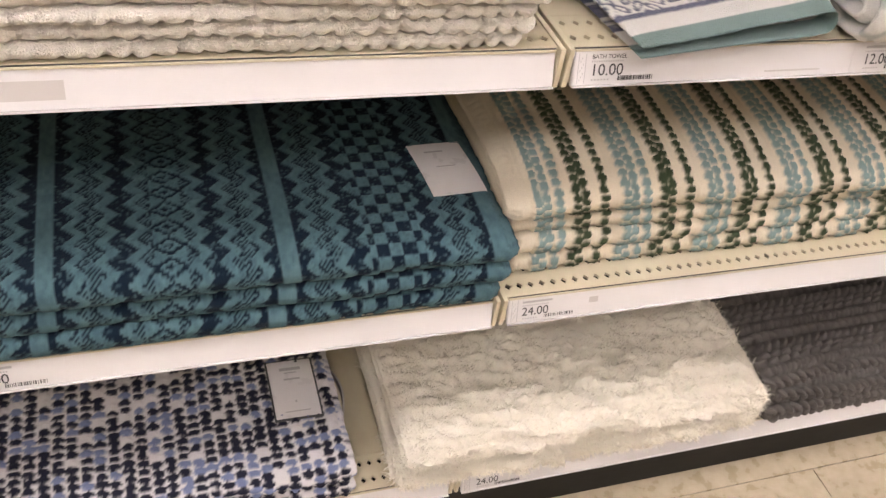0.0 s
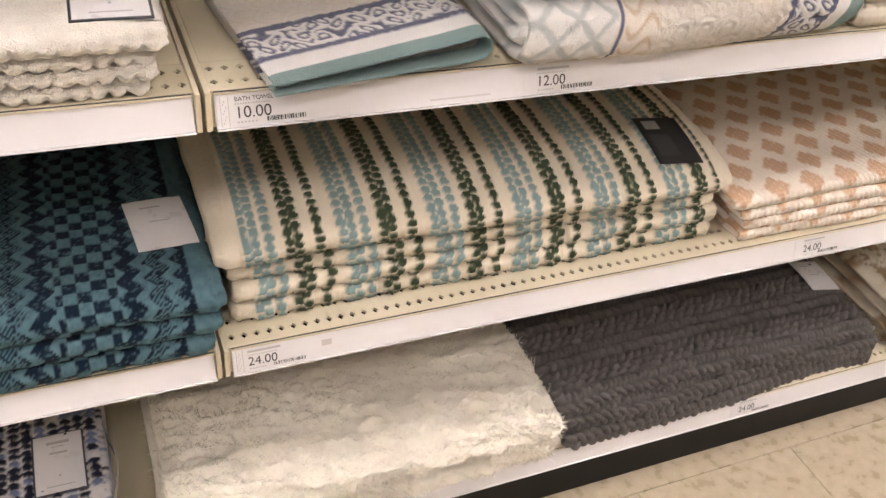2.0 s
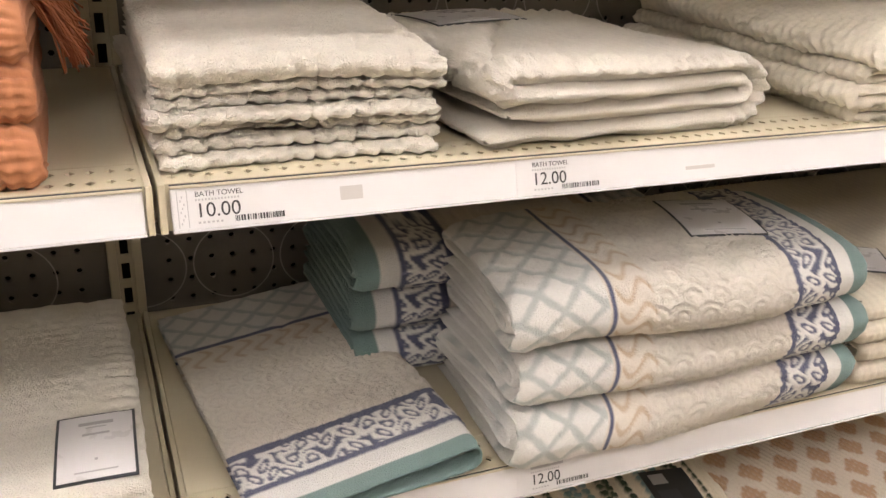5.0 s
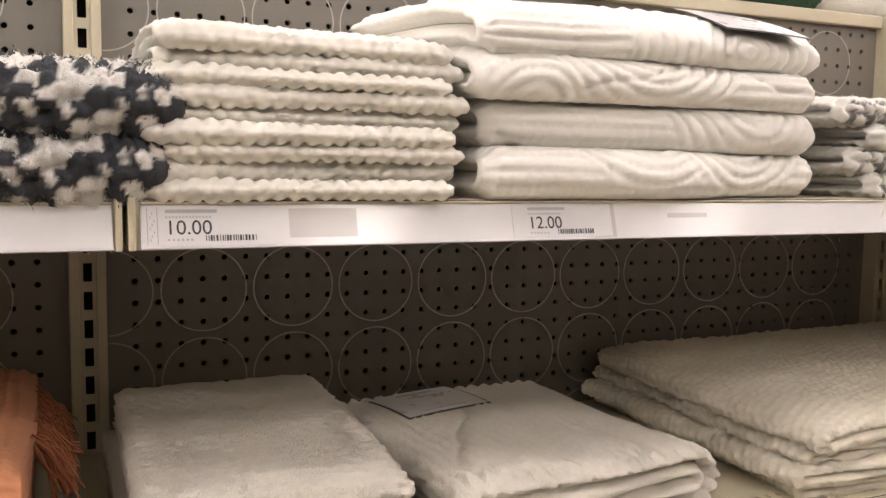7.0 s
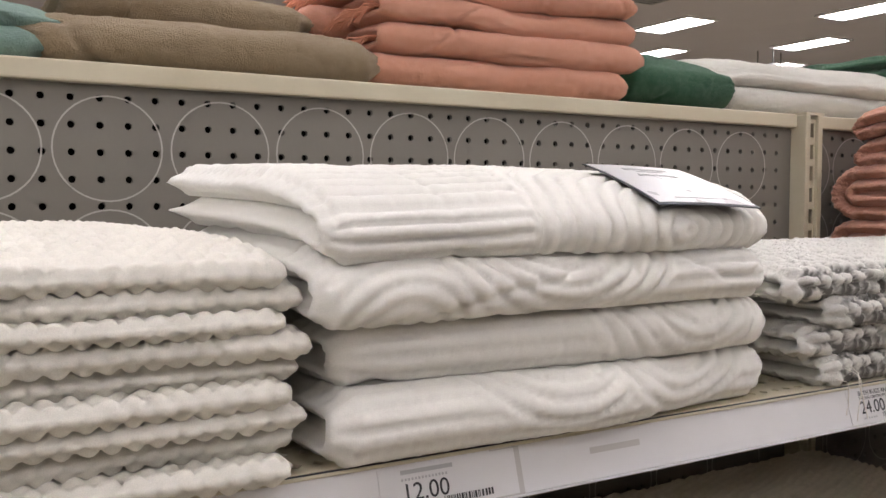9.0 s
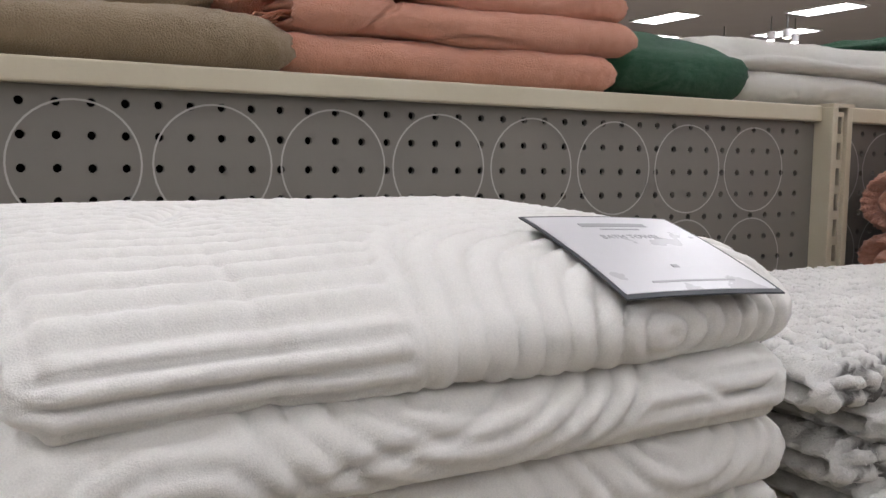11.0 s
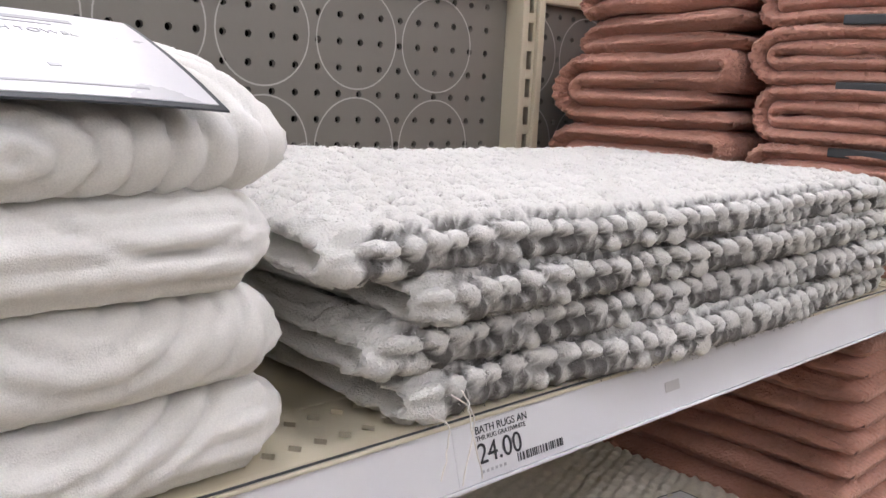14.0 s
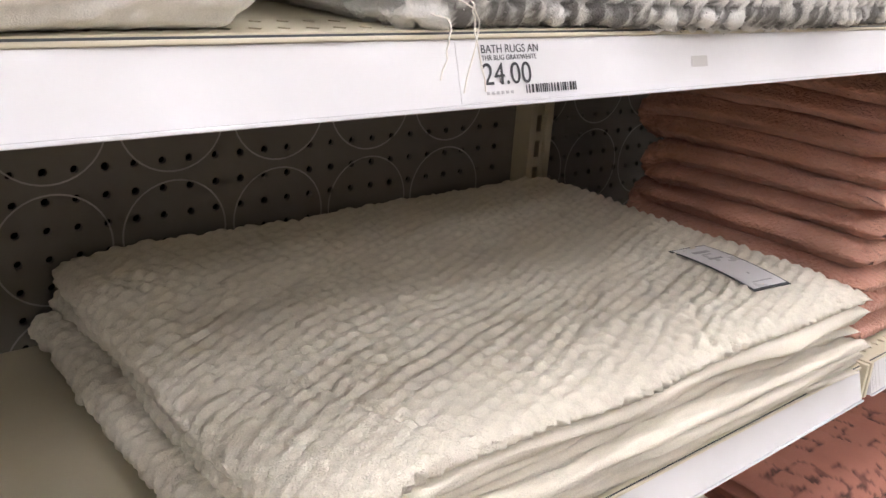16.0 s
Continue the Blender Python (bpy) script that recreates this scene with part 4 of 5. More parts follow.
# ---- tags ----
def drape(x, y, rz, w, h, on, slope):
    """How a card lies on the cloth: a gently bowed sheet fitted to what is under it."""
    turn = math.radians(rz)
    ca, sa = math.cos(turn), math.sin(turn)
    trees = []
    for ob in on:
        me = ob.data
        v = np.empty(len(me.vertices) * 3, np.float32)
        me.vertices.foreach_get("co", v)
        wm = np.array(ob.matrix_world)
        v = v.reshape(-1, 3) @ wm[:3, :3].T + wm[:3, 3]
        near = np.hypot(v[:, 0] - x, v[:, 1] - y) < max(w, h)
        trees.append(v[near])
    pts = np.vstack(trees)
    lx, ly = (pts[:, 0] - x) * ca + (pts[:, 1] - y) * sa, -(pts[:, 0] - x) * sa + (pts[:, 1] - y) * ca
    rows, n = [], 9
    for i in range(n):
        for j in range(n):
            px, py = (i / (n - 1) - 0.5) * w, (j / (n - 1) - 0.5) * h
            here = (np.abs(lx - px) < w / n * 0.7) & (np.abs(ly - py) < h / n * 0.7)
            if here.any():
                rows.append((px, py, pts[here, 2].max()))
    r = np.array(rows)
    top = r[:, 2].max()
    r = r[r[:, 2] > top - 0.030]
    A = np.stack([np.ones(len(r)), r[:, 0], r[:, 1]], 1)
    c = np.linalg.lstsq(A, r[:, 2], rcond=None)[0]
    lift = np.quantile(r[:, 2] - A @ c, 0.75)

    def height(px, py):
        return c[1] * px + c[2] * py - 1.1 * py * py - 0.4 * px * px + slope * py
    return float(c[0] + lift + 0.0006), height


def sheet_part(name, spans, height, lo, hi, material, parent, label="", n=8):
    verts, faces = [], []
    for x0, x1, y0, y1 in spans:
        k = n if x1 - x0 > 0.02 and y1 - y0 > 0.02 else 3
        base = len(verts)
        for z in (lo, hi):
            for i in range(k + 1):
                for j in range(k + 1):
                    px, py = x0 + (x1 - x0) * i / k, y0 + (y1 - y0) * j / k
                    verts.append((px, py, height(px, py) + z))
        m = (k + 1) * (k + 1)
        at = lambda i, j, t: base + t * m + i * (k + 1) + j
        for i in range(k):
            for j in range(k):
                faces.append((at(i, j, 1), at(i + 1, j, 1), at(i + 1, j + 1, 1), at(i, j + 1, 1)))
                faces.append((at(i, j, 0), at(i, j + 1, 0), at(i + 1, j + 1, 0), at(i + 1, j, 0)))
            faces.append((at(i, 0, 0), at(i + 1, 0, 0), at(i + 1, 0, 1), at(i, 0, 1)))
            faces.append((at(i, k, 0), at(i, k, 1), at(i + 1, k, 1), at(i + 1, k, 0)))
            faces.append((at(0, i, 0), at(0, i, 1), at(0, i + 1, 1), at(0, i + 1, 0)))
            faces.append((at(k, i, 0), at(k, i + 1, 0), at(k, i + 1, 1), at(k, i, 1)))
    ob = new(name, mesh_from(name, verts, faces, material))
    ob.parent = parent
    return tagged(ob, label)


def hang_tag(x, y, rz, w, h, on, style="white", label="white card product tag with a slate edge lying on the towels", words="", slope=0.0):
    z, height = drape(x, y, rz, w, h, on, slope)
    th = empty("product_tag", pose(x, y, z, 0, 0, rz), label, "product tag", "product tags")
    if style == "white":
        sheet_part("edge", [(-w / 2, w / 2, -h / 2, h / 2)], height, 0, 0.0007, BORDER, th, "slate blue-grey edge")
        sheet_part("card", [(-w / 2 + 0.0022, w / 2 - 0.0022, -h / 2 + 0.0030, h / 2 - 0.0022)], height, 0.0007, 0.0010, CARD, th, "white printed card")
        spans = [(-w * 0.22, w * 0.22, h * 0.30, h * 0.35), (-w * 0.13, w * 0.13, h * 0.25, h * 0.265), (-w * 0.02, w * 0.02, -h * 0.24, -h * 0.21), (-w * 0.26, w * 0.26, -h * 0.385, -h * 0.37)]
        if not words:
            spans.append((-w * 0.17, w * 0.17, h * 0.13, h * 0.16))
        tagged(sheet_part("small_print", spans, height, 0.0010, 0.0012, PALEINK, th), kind="stuff")
        if words:
            ob = text(words, w * 0.062, -w * 0.20, h * 0.12, th, PALEINK, 0.0)
            for v in ob.data.vertices:
                v.co.z += height(v.co.x - w * 0.20, v.co.y + h * 0.12) + 0.0012
    elif style == "plain":
        sheet_part("card", [(-w / 2, w / 2, -h / 2, h / 2)], height, 0, 0.0009, CARD, th)
        tagged(sheet_part("small_print", [(-w * 0.25, w * 0.1, h * 0.3, h * 0.33), (-w * 0.18, w * 0.18, 0, h * 0.015)], height, 0.0009, 0.0011, PALEINK, th), kind="stuff")
    else:
        sheet_part("card", [(-w / 2, w / 2, -h / 2, h / 2)], height, 0, 0.0011, BLACKCARD, th, "black card")
        sheet_part("barcode_patch", [(-w * 0.36, -w * 0.02, h * 0.22, h * 0.42)], height, 0.0011, 0.0013, PALEINK, th)
        tagged(sheet_part("small_print", [(-w * 0.36 + k * w * 0.05, -w * 0.33 + k * w * 0.05, -h * 0.35, h * 0.1) for k in range(9)], height, 0.0011, 0.0013, BORDER, th), kind="stuff")
    return th


WHITE, IVORY, SNOW = (0.85, 0.80, 0.71), (0.77, 0.71, 0.60), (0.80, 0.782, 0.735)

# ---- top shelf of this side: waffle towels, carved towels, looped rug, fluffy rug ----
z5, z4, z3, z2, z1 = SHELVES[4], SHELVES[3], SHELVES[2], SHELVES[1], SHELVES[0]
stack("hand_towel", pose(0.143, -0.452, z5), 0.214, 0.29, [(2, (0.0064, 0.0072, 0.0060, 0.0068)[k % 4], 0.004 * ((k * 7) % 3 - 1), 0.005 * ((k * 5) % 3), 0.007 * ((k * 3) % 2)) for k in range(8)] + [(2, 0.0078, -0.004, 0.006, -0.004)],
      weave_bubble((0.80, 0.77, 0.70)), SMOOTH, "white waffle-knit hand towel folded in a stack", "hand towel", "stack of waffle towels", seed=1, fine=0.0020, along=0.0020, crown=0.08, wave=0.010, puff=0.06, thick=0.53, roll=-0.03)
CARVED = [dict(amp=0.0052, centre=(0.085, 0.050), reach=0.075, second=(-0.02, 0.07), outer=0.085), dict(amp=0.0048, centre=(0.095, 0.030), reach=0.050, second=(0.09, 0.03), outer=0.09),
          dict(amp=0.0054, centre=(-0.010, 0.052), reach=0.098, second=(-0.12, -0.03), outer=0.06), dict(amp=0.0074, centre=(0.076, -0.002), reach=0.118, second=(0.08, 0.01), outer=0.128)]
carved = []
for k, (dx, dy, more) in enumerate(((0.004, 0.004, 0.010), (0.0, 0.010, 0.0), (-0.004, 0.0, 0.006), (0.002, -0.002, 0.012))):
    carved.append(cloth("bath_towel", pose(0.438 + dx, -0.449 + dy, z5), 0.328 + more, 0.26, 0.041 * k, 2, 0.0205, weave_swirl(SNOW, seed=k, **CARVED[k]), VELOUR,
                        "white bath towel carved with ribs and swirls, folded in a stack", "bath towel", "stack of carved towels", top=k == 3, seed=20 + k, total=0.164, fine=0.0017, along=0.0018,
                        crown=0.13, reach=0.034, wave=0.016, puff=0.010, lump=5, roll=-0.055, thick=0.50, skew=-0.06 if k == 3 else 0.02 * (k - 1), ends=0.55 if k == 0 else 0.1, crease=0.004))
loops = stack("bath_rug", pose(0.935, -0.447, z5), 0.52, 0.29, [(2, 0.0122, 0.012, 0.0, 0.0), (2, 0.0122, 0.0, 0.004, 0.02), (2, 0.0128, 0.010, 0.006, 0.0), (2, 0.0130, -0.014, 0.004, 0.035)],
              weave_loops((0.74, 0.725, 0.685), (0.125, 0.118, 0.110)), WOOLLY, "white and grey looped bath rug folded in a stack", "bath rug", "stack of looped rugs", seed=3, fine=0.0018, along=0.0019, crown=0.05, wave=0.012, hem=0.008, thick=0.50, nub=0.005, nub_pitch=0.014)
for o in loops:
    pile(o, 30000, 0.0018, 5, spread=0.9, width=0.0003)
fluff = stack("bath_rug", pose(-0.27, -0.450, z5), 0.60, 0.30, [(2, 0.022, 0.0, 0.0, 0.0), (2, 0.022, 0.012, 0.0, 0.0)],
              weave_patches((0.66, 0.64, 0.61), (0.045, 0.048, 0.055)), WOOLLY, "shaggy dark grey and white bath rug folded in a stack", "bath rug", "stack of shaggy rugs", seed=4, fine=0.0026, along=0.0026, crown=0.08, hem=0.014)
for o in fluff:
    pile(o, 50000, 0.0032, 6, spread=0.9, width=0.0005)
hang_tag(0.537, -0.426, -1, 0.092, 0.080, carved, words="BATH TOWEL", slope=0.02)

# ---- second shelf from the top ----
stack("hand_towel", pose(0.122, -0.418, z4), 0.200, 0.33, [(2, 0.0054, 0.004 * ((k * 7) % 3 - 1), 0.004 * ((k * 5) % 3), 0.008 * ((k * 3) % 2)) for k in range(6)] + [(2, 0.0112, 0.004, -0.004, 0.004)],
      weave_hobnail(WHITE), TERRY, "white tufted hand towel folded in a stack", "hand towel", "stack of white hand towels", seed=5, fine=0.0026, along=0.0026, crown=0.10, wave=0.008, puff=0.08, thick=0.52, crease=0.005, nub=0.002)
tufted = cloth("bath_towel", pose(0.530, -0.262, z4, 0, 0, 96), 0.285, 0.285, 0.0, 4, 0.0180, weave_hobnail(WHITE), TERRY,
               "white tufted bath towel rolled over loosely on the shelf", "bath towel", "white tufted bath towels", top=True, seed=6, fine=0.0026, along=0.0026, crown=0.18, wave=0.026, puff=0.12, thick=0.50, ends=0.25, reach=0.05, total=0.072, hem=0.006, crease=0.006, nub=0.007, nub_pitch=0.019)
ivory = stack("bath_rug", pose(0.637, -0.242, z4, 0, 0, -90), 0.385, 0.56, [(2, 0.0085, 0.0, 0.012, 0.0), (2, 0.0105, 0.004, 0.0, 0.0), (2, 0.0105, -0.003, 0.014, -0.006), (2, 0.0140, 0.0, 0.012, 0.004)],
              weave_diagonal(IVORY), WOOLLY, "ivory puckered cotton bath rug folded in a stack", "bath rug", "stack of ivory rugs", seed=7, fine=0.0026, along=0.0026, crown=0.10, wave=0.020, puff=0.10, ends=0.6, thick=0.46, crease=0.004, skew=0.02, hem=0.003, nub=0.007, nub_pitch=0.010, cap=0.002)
hang_tag(0.338, -0.190, 13, 0.108, 0.086, [tufted])
hang_tag(1.126, -0.352, -8, 0.046, 0.098, ivory)
orange = stack("bath_towel", pose(-0.26, -0.440, z4), 0.40, 0.30, [(4, 0.0108, 0.0, 0.0, 0.0), (4, 0.0112, -0.004, 0.004, 0.01), (4, 0.0118, 0.004, 0.0, 0.0)],
               weave_crinkle((0.56, 0.24, 0.125)), SMOOTH, "terracotta crinkle-woven bath towel with a fringe, folded", "bath towel", "stack of terracotta towels", seed=8, fine=0.003, along=0.003, crown=0.10, wave=0.010)
# fringe colour is darkened for the shade it hangs in
fringe(orange[-1], (0.195, 0.12, 0.112), (0.195, 0.29, 0.112), 150, 0.042, 0.060, (0.36, 0.125, 0.06), 3)

# ---- third shelf from the top ----
cloth("bath_towel", pose(0.250, -0.256, z3, 0, 0, 96), 0.376, 0.205, 0.0, 2, 0.0230, lambda u, v, w: jacquard(0.376 - (u + w / 2), v + 0.2), TERRY,
      "cream patterned bath towel with navy band and teal hem, folded once", "bath towel", "cream patterned towels", top=True, seed=31, fine=0.0022, along=0.0022, crown=0.05, wave=0.012, total=0.046, thick=0.20, puff=0.14, roll=0.62, crease=0.003)
banded = []
for k in range(3):
    banded.append(cloth("bath_towel", pose(0.490 + 0.008 * (k % 2), -0.458 + 0.003 * k, z3), 0.385, 0.19, 0.0605 * k, 4, 0.0151, weave_bath, TERRY,
          "cream patterned bath towel with navy floral band and teal hem", "bath towel", "cream patterned towels", top=k == 2, seed=32 + k, fine=0.0022, along=0.0022, crown=0.10, wave=0.012, total=0.182, ends=0.6, thick=0.50, puff=0.06, crease=0.003))
for k in range(3):
    cloth("bath_towel", pose(0.405, -0.262, z3), 0.385, 0.23, 0.052 * k, 4, 0.013, lambda u, v, w: jacquard(w / 2 - u, v + 0.1), TERRY,
          "cream patterned bath towel with a teal hem, folded behind the stack", "bath towel", "cream patterned towels", top=False, seed=36 + k, fine=0.004, along=0.003, crown=0.10, total=0.156)
ribs = stack("bath_rug", pose(0.955, -0.437, z3), 0.48, 0.36, [(2, 0.013, 0.0, 0.0, 0.0), (2, 0.013, 0.004, 0.004, 0.0), (2, 0.013, -0.006, 0.0, 0.0), (2, 0.0145, 0.0, 0.004, 0.0)],
             weave_ribs((0.66, 0.60, 0.50)), KNIT, "cream ribbed cotton bath rug with grey fringe, folded in a stack", "bath rug", "stack of ribbed rugs", seed=9, fine=0.003, along=0.0028, crown=0.06)
for n, o in enumerate(ribs):
    fringe(o, (-0.24, 0.01, 0.016 + 0.026 * n), (-0.24, 0.12, 0.016 + 0.026 * n), 26, -0.028, 0.012, (0.16, 0.17, 0.16), 20 + n)
hang_tag(0.560, -0.350, -12, 0.084, 0.098, banded)
hang_tag(0.775, -0.345, -30, 0.085, 0.07, ribs)
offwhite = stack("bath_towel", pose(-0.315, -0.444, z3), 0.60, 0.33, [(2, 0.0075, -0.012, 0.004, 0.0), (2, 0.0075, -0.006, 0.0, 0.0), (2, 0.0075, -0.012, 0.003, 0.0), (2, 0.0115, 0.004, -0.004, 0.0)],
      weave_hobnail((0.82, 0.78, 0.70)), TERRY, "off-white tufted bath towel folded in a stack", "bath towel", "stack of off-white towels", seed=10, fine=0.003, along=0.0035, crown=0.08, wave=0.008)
hang_tag(-0.046, -0.390, -2, 0.061, 0.093, offwhite)

# ---- second shelf from the floor ----
teal = stack("bath_rug", pose(-0.305, -0.445, z2), 0.62, 0.40, [(2, 0.0130, -0.006, 0.0, 0.0), (2, 0.0130, 0.006, 0.004, 0.0), (2, 0.0165, 0.010, 0.006, 0.0)],
      weave_isle, KNIT, "teal and navy fair-isle knitted bath rug folded in a stack", "bath rug", "stack of teal rugs", seed=11, fine=0.0021, along=0.0021, crown=0.10, wave=0.006, puff=0.06, ends=0.5)
hang_tag(-0.024, -0.326, 5, 0.060, 0.084, teal, "plain", "plain white card tag lying on a teal rug")
dotted = stack("bath_rug", pose(0.335, -0.405, z2), 0.600, 0.36, [(2, 0.0120, 0.0, 0.0, 0.0), (2, 0.0125, 0.002, 0.003, 0.0), (2, 0.0130, -0.004, 0.008, -0.004), (2, 0.0225, 0.004, 0.006, 0.02)],
      weave_dots, KNIT, "cream bath rug with knotted blue and green dots, folded", "bath rug", "stack of dotted rugs", seed=12, fine=0.0022, along=0.0022, crown=0.20, wave=0.010, puff=0.06, reach=0.05)
hang_tag(0.580, -0.350, -3, 0.062, 0.080, dotted, "black", "black card tag lying on a dotted rug")
stack("bath_rug", pose(0.930, -0.432, z2), 0.52, 0.37, [(2, 0.0085, 0.0, 0.0, 0.0), (2, 0.0085, 0.005, 0.003, 0.0), (2, 0.0085, -0.004, 0.0, 0.0), (2, 0.0095, -0.012, 0.004, 0.02)],
      weave_checks, KNIT, "white and peach checked woven bath rug folded in a stack", "bath rug", "stack of peach rugs", seed=13, fine=0.0025, along=0.0025, crown=0.06)

# ---- base shelf ----
navy_rugs = stack("bath_rug", pose(-0.425, -0.443, z1), 0.60, 0.37, [(2, 0.013, 0.0, 0.0, 0.0), (2, 0.016, 0.0, 0.004, 0.0)],
      weave_ink, KNIT, "white bath rug woven with navy and blue blots, folded", "bath rug", "stack of navy rugs", seed=14, fine=0.0025, along=0.0025, crown=0.08)
hang_tag(-0.174, -0.316, 0, 0.060, 0.094, navy_rugs, "white", "white card tag with a dark edge lying on a navy rug")
shag = stack("bath_rug", pose(0.195, -0.447, z1), 0.515, 0.40, [(2, 0.019, 0.0, 0.0, 0.0), (2, 0.022, 0.006, 0.004, -0.01)],
             weave_shag((0.92, 0.88, 0.78)), WOOLLY, "cream-white shaggy bath rug folded on the base shelf", "bath rug", "stack of white shag rugs", seed=15, fine=0.0028, along=0.0030, crown=0.22, puff=0.14, hem=0.016, reach=0.06)
for o in shag:
    pile(o, 70000, 0.0105, 8, spread=0.8, width=0.0006)
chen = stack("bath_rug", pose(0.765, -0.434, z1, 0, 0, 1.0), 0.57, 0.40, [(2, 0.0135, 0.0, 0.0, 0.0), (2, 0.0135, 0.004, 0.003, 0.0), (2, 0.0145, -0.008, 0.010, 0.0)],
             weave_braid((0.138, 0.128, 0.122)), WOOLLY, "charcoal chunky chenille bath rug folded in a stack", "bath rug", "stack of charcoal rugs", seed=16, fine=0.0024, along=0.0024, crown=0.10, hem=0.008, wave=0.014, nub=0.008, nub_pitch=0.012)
for o in chen:
    pile(o, 9000, 0.0036, 9, width=0.0004)
hang_tag(1.012, -0.305, -6, 0.055, 0.072, chen, "plain", "plain white card tag lying on a charcoal rug")
tanrug = stack("bath_rug", pose(1.36, -0.420, z1), 0.50, 0.36, [(2, 0.022, 0.0, 0.0, 0.0), (2, 0.022, 0.006, 0.004, 0.0)],
               weave_patches((0.70, 0.64, 0.52), (0.34, 0.24, 0.15), 0.018, 0.008, 0.025), WOOLLY, "cream and tan shaggy bath rug folded on the base shelf", "bath rug", "stack of tan rugs", seed=17, fine=0.005, along=0.005)

# ---- next bay: dusty pink towels ----
PINK = (0.58, 0.295, 0.215)
PINKS = "dusty pink herringbone-woven bath towel folded in a tall stack"
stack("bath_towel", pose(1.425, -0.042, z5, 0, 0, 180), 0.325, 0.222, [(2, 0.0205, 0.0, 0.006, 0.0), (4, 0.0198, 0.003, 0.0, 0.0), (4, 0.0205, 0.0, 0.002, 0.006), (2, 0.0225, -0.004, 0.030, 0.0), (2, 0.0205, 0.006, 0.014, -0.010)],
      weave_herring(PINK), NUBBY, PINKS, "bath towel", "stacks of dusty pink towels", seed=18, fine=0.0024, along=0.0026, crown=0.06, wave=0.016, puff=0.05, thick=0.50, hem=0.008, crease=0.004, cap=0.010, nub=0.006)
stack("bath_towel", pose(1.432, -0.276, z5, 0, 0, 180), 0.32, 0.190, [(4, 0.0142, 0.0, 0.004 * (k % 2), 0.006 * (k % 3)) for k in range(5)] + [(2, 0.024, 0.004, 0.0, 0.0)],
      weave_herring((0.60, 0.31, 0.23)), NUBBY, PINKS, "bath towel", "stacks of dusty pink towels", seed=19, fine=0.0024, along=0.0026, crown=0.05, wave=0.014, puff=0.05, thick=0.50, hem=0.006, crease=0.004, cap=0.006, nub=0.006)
for k in range(3):
    tagged(boxes("towel_band", [(1.262, 1.2665, -0.455, -0.36, z5 + 0.104 + 0.060 * k, z5 + 0.113 + 0.060 * k)], BORDER, bevel=0.0015), "dark card band round a pink towel", "card band", "dark card bands")
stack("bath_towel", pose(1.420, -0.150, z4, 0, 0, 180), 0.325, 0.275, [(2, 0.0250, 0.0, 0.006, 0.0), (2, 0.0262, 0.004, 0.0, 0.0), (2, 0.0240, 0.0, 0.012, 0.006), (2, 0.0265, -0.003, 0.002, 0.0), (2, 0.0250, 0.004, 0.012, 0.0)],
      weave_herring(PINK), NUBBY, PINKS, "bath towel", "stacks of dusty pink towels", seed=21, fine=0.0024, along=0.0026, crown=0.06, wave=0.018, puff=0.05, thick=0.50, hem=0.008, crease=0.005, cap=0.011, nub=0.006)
stack("bath_rug", pose(1.50, -0.430, z3), 0.46, 0.34, [(2, 0.018, 0.0, 0.0, 0.0), (2, 0.018, 0.006, 0.004, 0.0), (2, 0.02, 0.0, 0.004, 0.0)],
      weave_loops((0.44, 0.19, 0.14), (0.02, 0.02, 0.022), 0.03, 0.03, 0.003), KNIT, "dusty pink bath rug with black bands, folded", "bath rug", "stack of pink rugs", seed=22, fine=0.004, along=0.004)

# ---- towels along the top ----
def top_towels(x, y, w, d, n, th, rgb, label, group, seed, lift=0.0, rz=0, crown=0.12, z=1.634, reach=0.035):
    return stack("bath_towel", pose(x, y, z + lift, 0, 0, rz), w, d, [(2, th * 2, 0.006 * (k % 3 - 1), 0.005 * (k % 2), 0.010 * (k % 2)) for k in range(n)], weave_terry(rgb, 0.006), TERRY,
                 label, "bath towel", group, seed=seed, fine=0.0026, along=0.003, crown=crown, reach=reach, wave=0.018, puff=0.12, thick=0.51, crease=0.006, hem=0.012, nub=0.003)


top_towels(0.350, 0.012, 0.338, 0.26, 1, 0.0128, (0.35, 0.262, 0.160), "tan terry bath towel folded on top of the rack", "tan towels", 41, crown=0.2)
top_towels(0.345, 0.085, 0.25, 0.22, 1, 0.012, (0.35, 0.262, 0.160), "tan terry bath towel folded on top of another", "tan towels", 42, lift=0.050)
peach = top_towels(0.715, 0.015, 0.362, 0.27, 4, 0.0096, (0.80, 0.385, 0.255), "peach terry bath towel with a fringed end, folded in a stack", "peach towels", 43)
for n, o in enumerate(peach[1:]):
    fringe(o, (-0.178, 0.02, 0.057 + 0.038 * n), (-0.178, 0.20, 0.057 + 0.038 * n), 70, -0.050, 0.026, (0.66, 0.30, 0.19), 60 + n)
top_towels(0.545, 0.110, 0.115, 0.16, 1, 0.0125, (0.80, 0.385, 0.255), "peach terry bath towel rolled behind a tan one", "peach towels", 49, lift=0.054)
top_towels(1.00, 0.030, 0.205, 0.25, 1, 0.023, (0.020, 0.105, 0.050), "emerald green terry bath towel folded on top of the rack", "green towels", 44, crown=0.35, reach=0.05)
top_towels(0.05, 0.020, 0.27, 0.25, 2, 0.0090, (0.23, 0.355, 0.305), "mint green terry bath towel folded on top of the rack", "mint towels", 45, crown=0.3)
top_towels(1.345, 0.050, 0.46, 0.30, 2, 0.0125, (0.72, 0.70, 0.63), "white terry bath towel folded on top of the rack", "white towels on top", 46, crown=0.35)
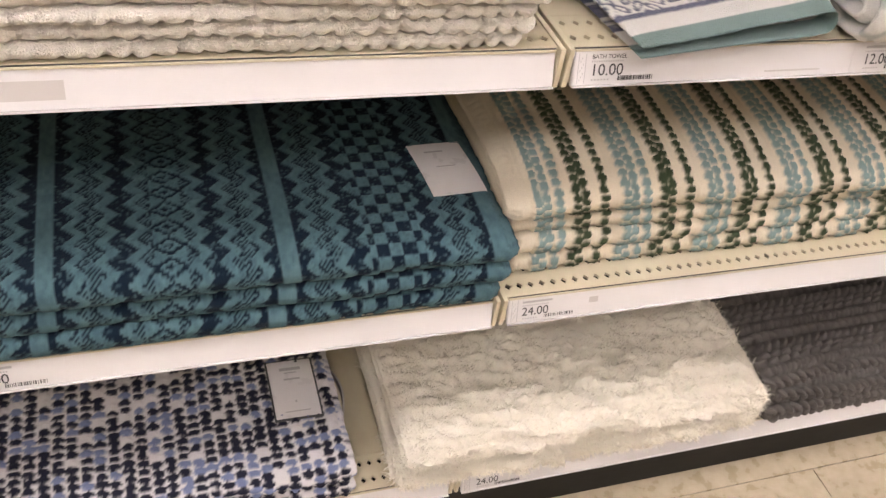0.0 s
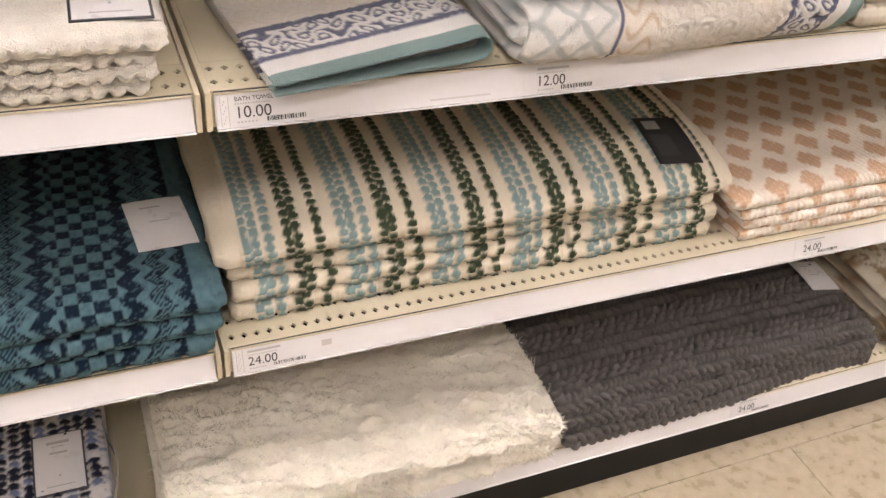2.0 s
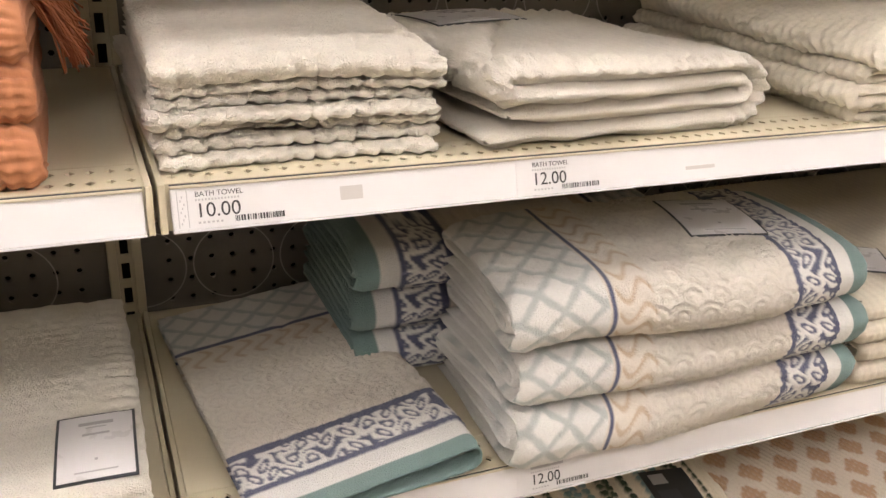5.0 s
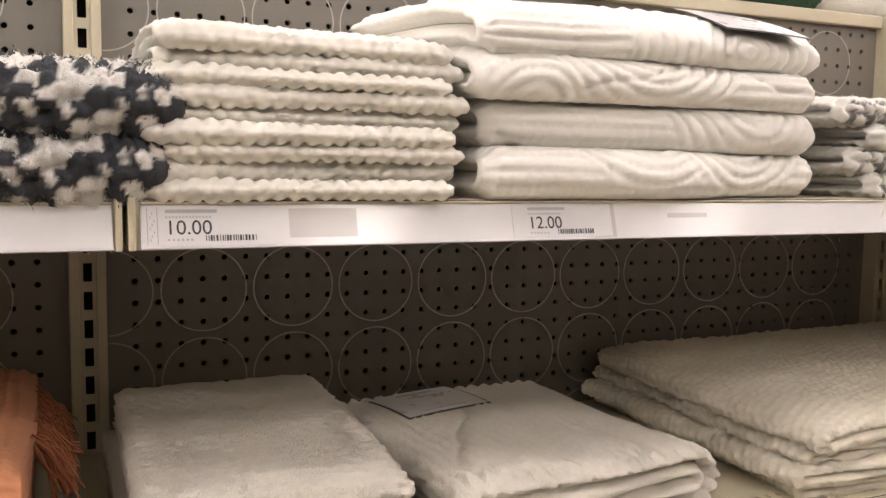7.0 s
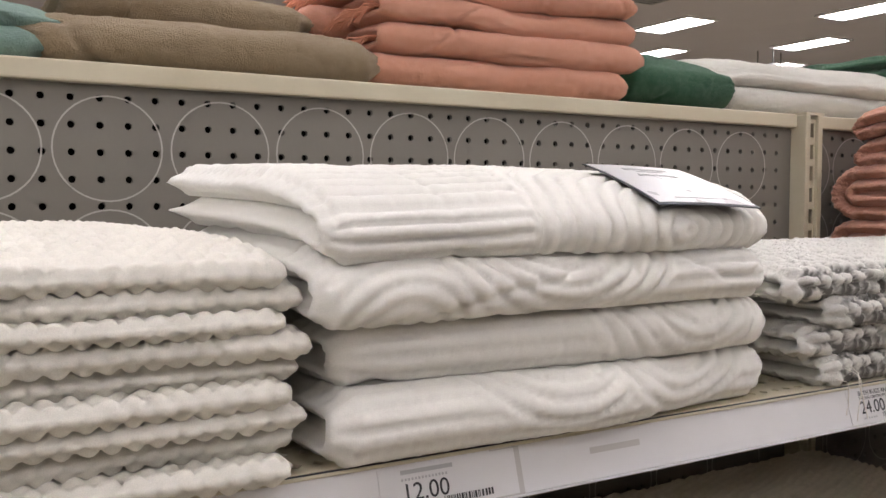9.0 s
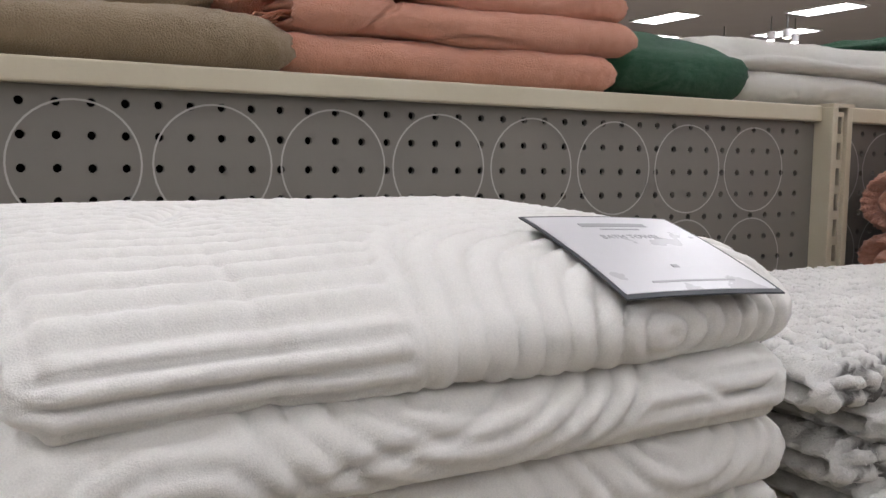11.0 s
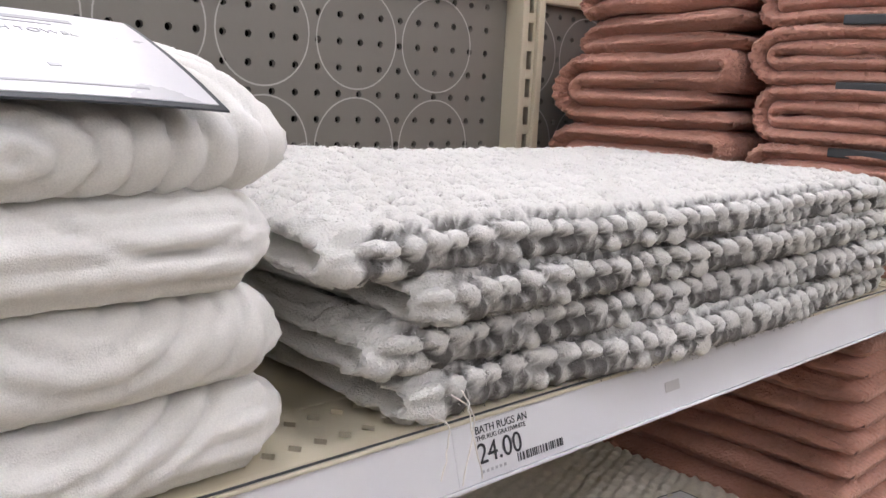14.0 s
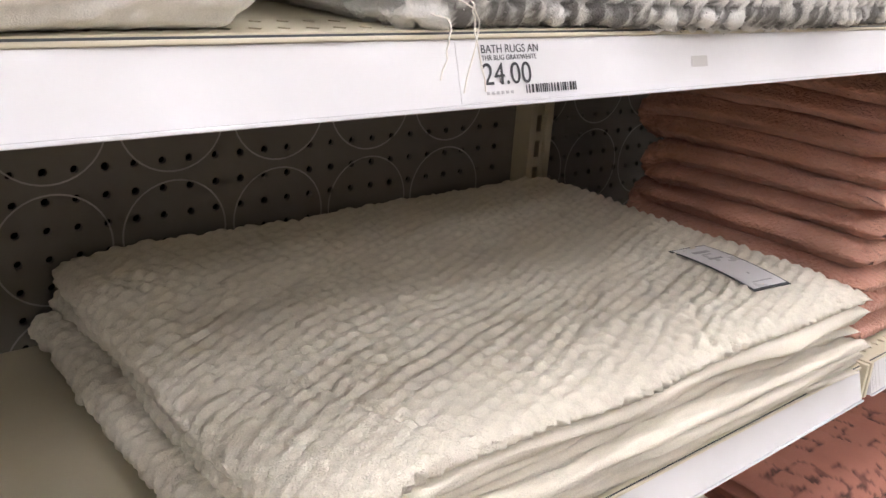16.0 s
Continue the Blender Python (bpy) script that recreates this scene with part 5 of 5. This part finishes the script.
top_towels(1.80, 0.075, 0.36, 0.28, 3, 0.0125, (0.020, 0.105, 0.050), "emerald green terry bath towel folded in a stack", "green towels", 47, crown=0.2)
top_towels(2.10, 0.06, 0.30, 0.28, 3, 0.0145, (0.62, 0.55, 0.45), "beige terry bath towel folded on top of the rack", "beige towels", 48, crown=0.25)


# ---- grey plastic clip left beside the navy rugs ----
def plastic_clip(at):
    bm = bmesh.new()
    prev = None
    for k in range(15):
        t = k / 14
        c = Vector((0.010 * math.sin(t * 3.1), -0.11 * t, 0.012 + 0.020 * math.sin(t * 2.6)))
        ring_vs = [bm.verts.new(c + Vector(d)) for d in ((-0.0012, 0, -0.005), (0.0012, 0, -0.005), (0.0012, 0, 0.005), (-0.0012, 0, 0.005))]
        if prev:
            for a in range(4):
                bm.faces.new((prev[a], prev[(a + 1) % 4], ring_vs[(a + 1) % 4], ring_vs[a]))
        else:
            bm.faces.new(ring_vs[::-1])
        prev = ring_vs
    bm.faces.new(prev)
    bmesh.ops.recalc_face_normals(bm, faces=bm.faces)
    ob = part("plastic_clip", bm, TAPE)
    ob.matrix_world = at
    return tagged(ob, "bent grey plastic hanger clip lying beside a rug", "plastic clip")


plastic_clip(pose(-0.120, -0.255, z1 + 0.002))


# ---- loose threads hanging over the price strip ----
def loose_thread(x, y, z, drop, sway, seed):
    rng = np.random.default_rng(seed)
    cu = bpy.data.curves.new("loose_thread", "CURVE")
    cu.dimensions, cu.bevel_depth, cu.bevel_resolution = "3D", 0.0004, 2
    sp = cu.splines.new("POLY")
    sp.points.add(11)
    for k in range(12):
        t = k / 11
        sp.points[k].co = (x + sway * math.sin(t * 4) + rng.normal(0, 0.0004), y - 0.010 * min(t * 5, 1) - 0.006 * max(t - 0.3, 0), z - drop * t + 0.006 * math.sin(t * 3.1), 1)
    me = bpy.data.meshes.new_from_object(bpy.data.objects.new("loose_thread_line", cu))
    ca = me.color_attributes.new("dye", "FLOAT_COLOR", "POINT")
    ca.data.foreach_set("color", np.tile(np.array([0.78, 0.74, 0.68, 1], np.float32), len(me.vertices)))
    me.uv_layers.new(name="cloth")
    me.materials.clear()
    me.materials.append(SMOOTH)
    return tagged(new("loose_thread", me), "thin white loose thread hanging from a looped rug", "thread", "loose threads")


loose_thread(0.706, -0.447, z5 + 0.014, 0.038, 0.005, 1)
loose_thread(0.712, -0.447, z5 + 0.016, 0.040, -0.004, 2)
loose_thread(0.692, -0.447, z5 + 0.008, 0.026, 0.004, 3)
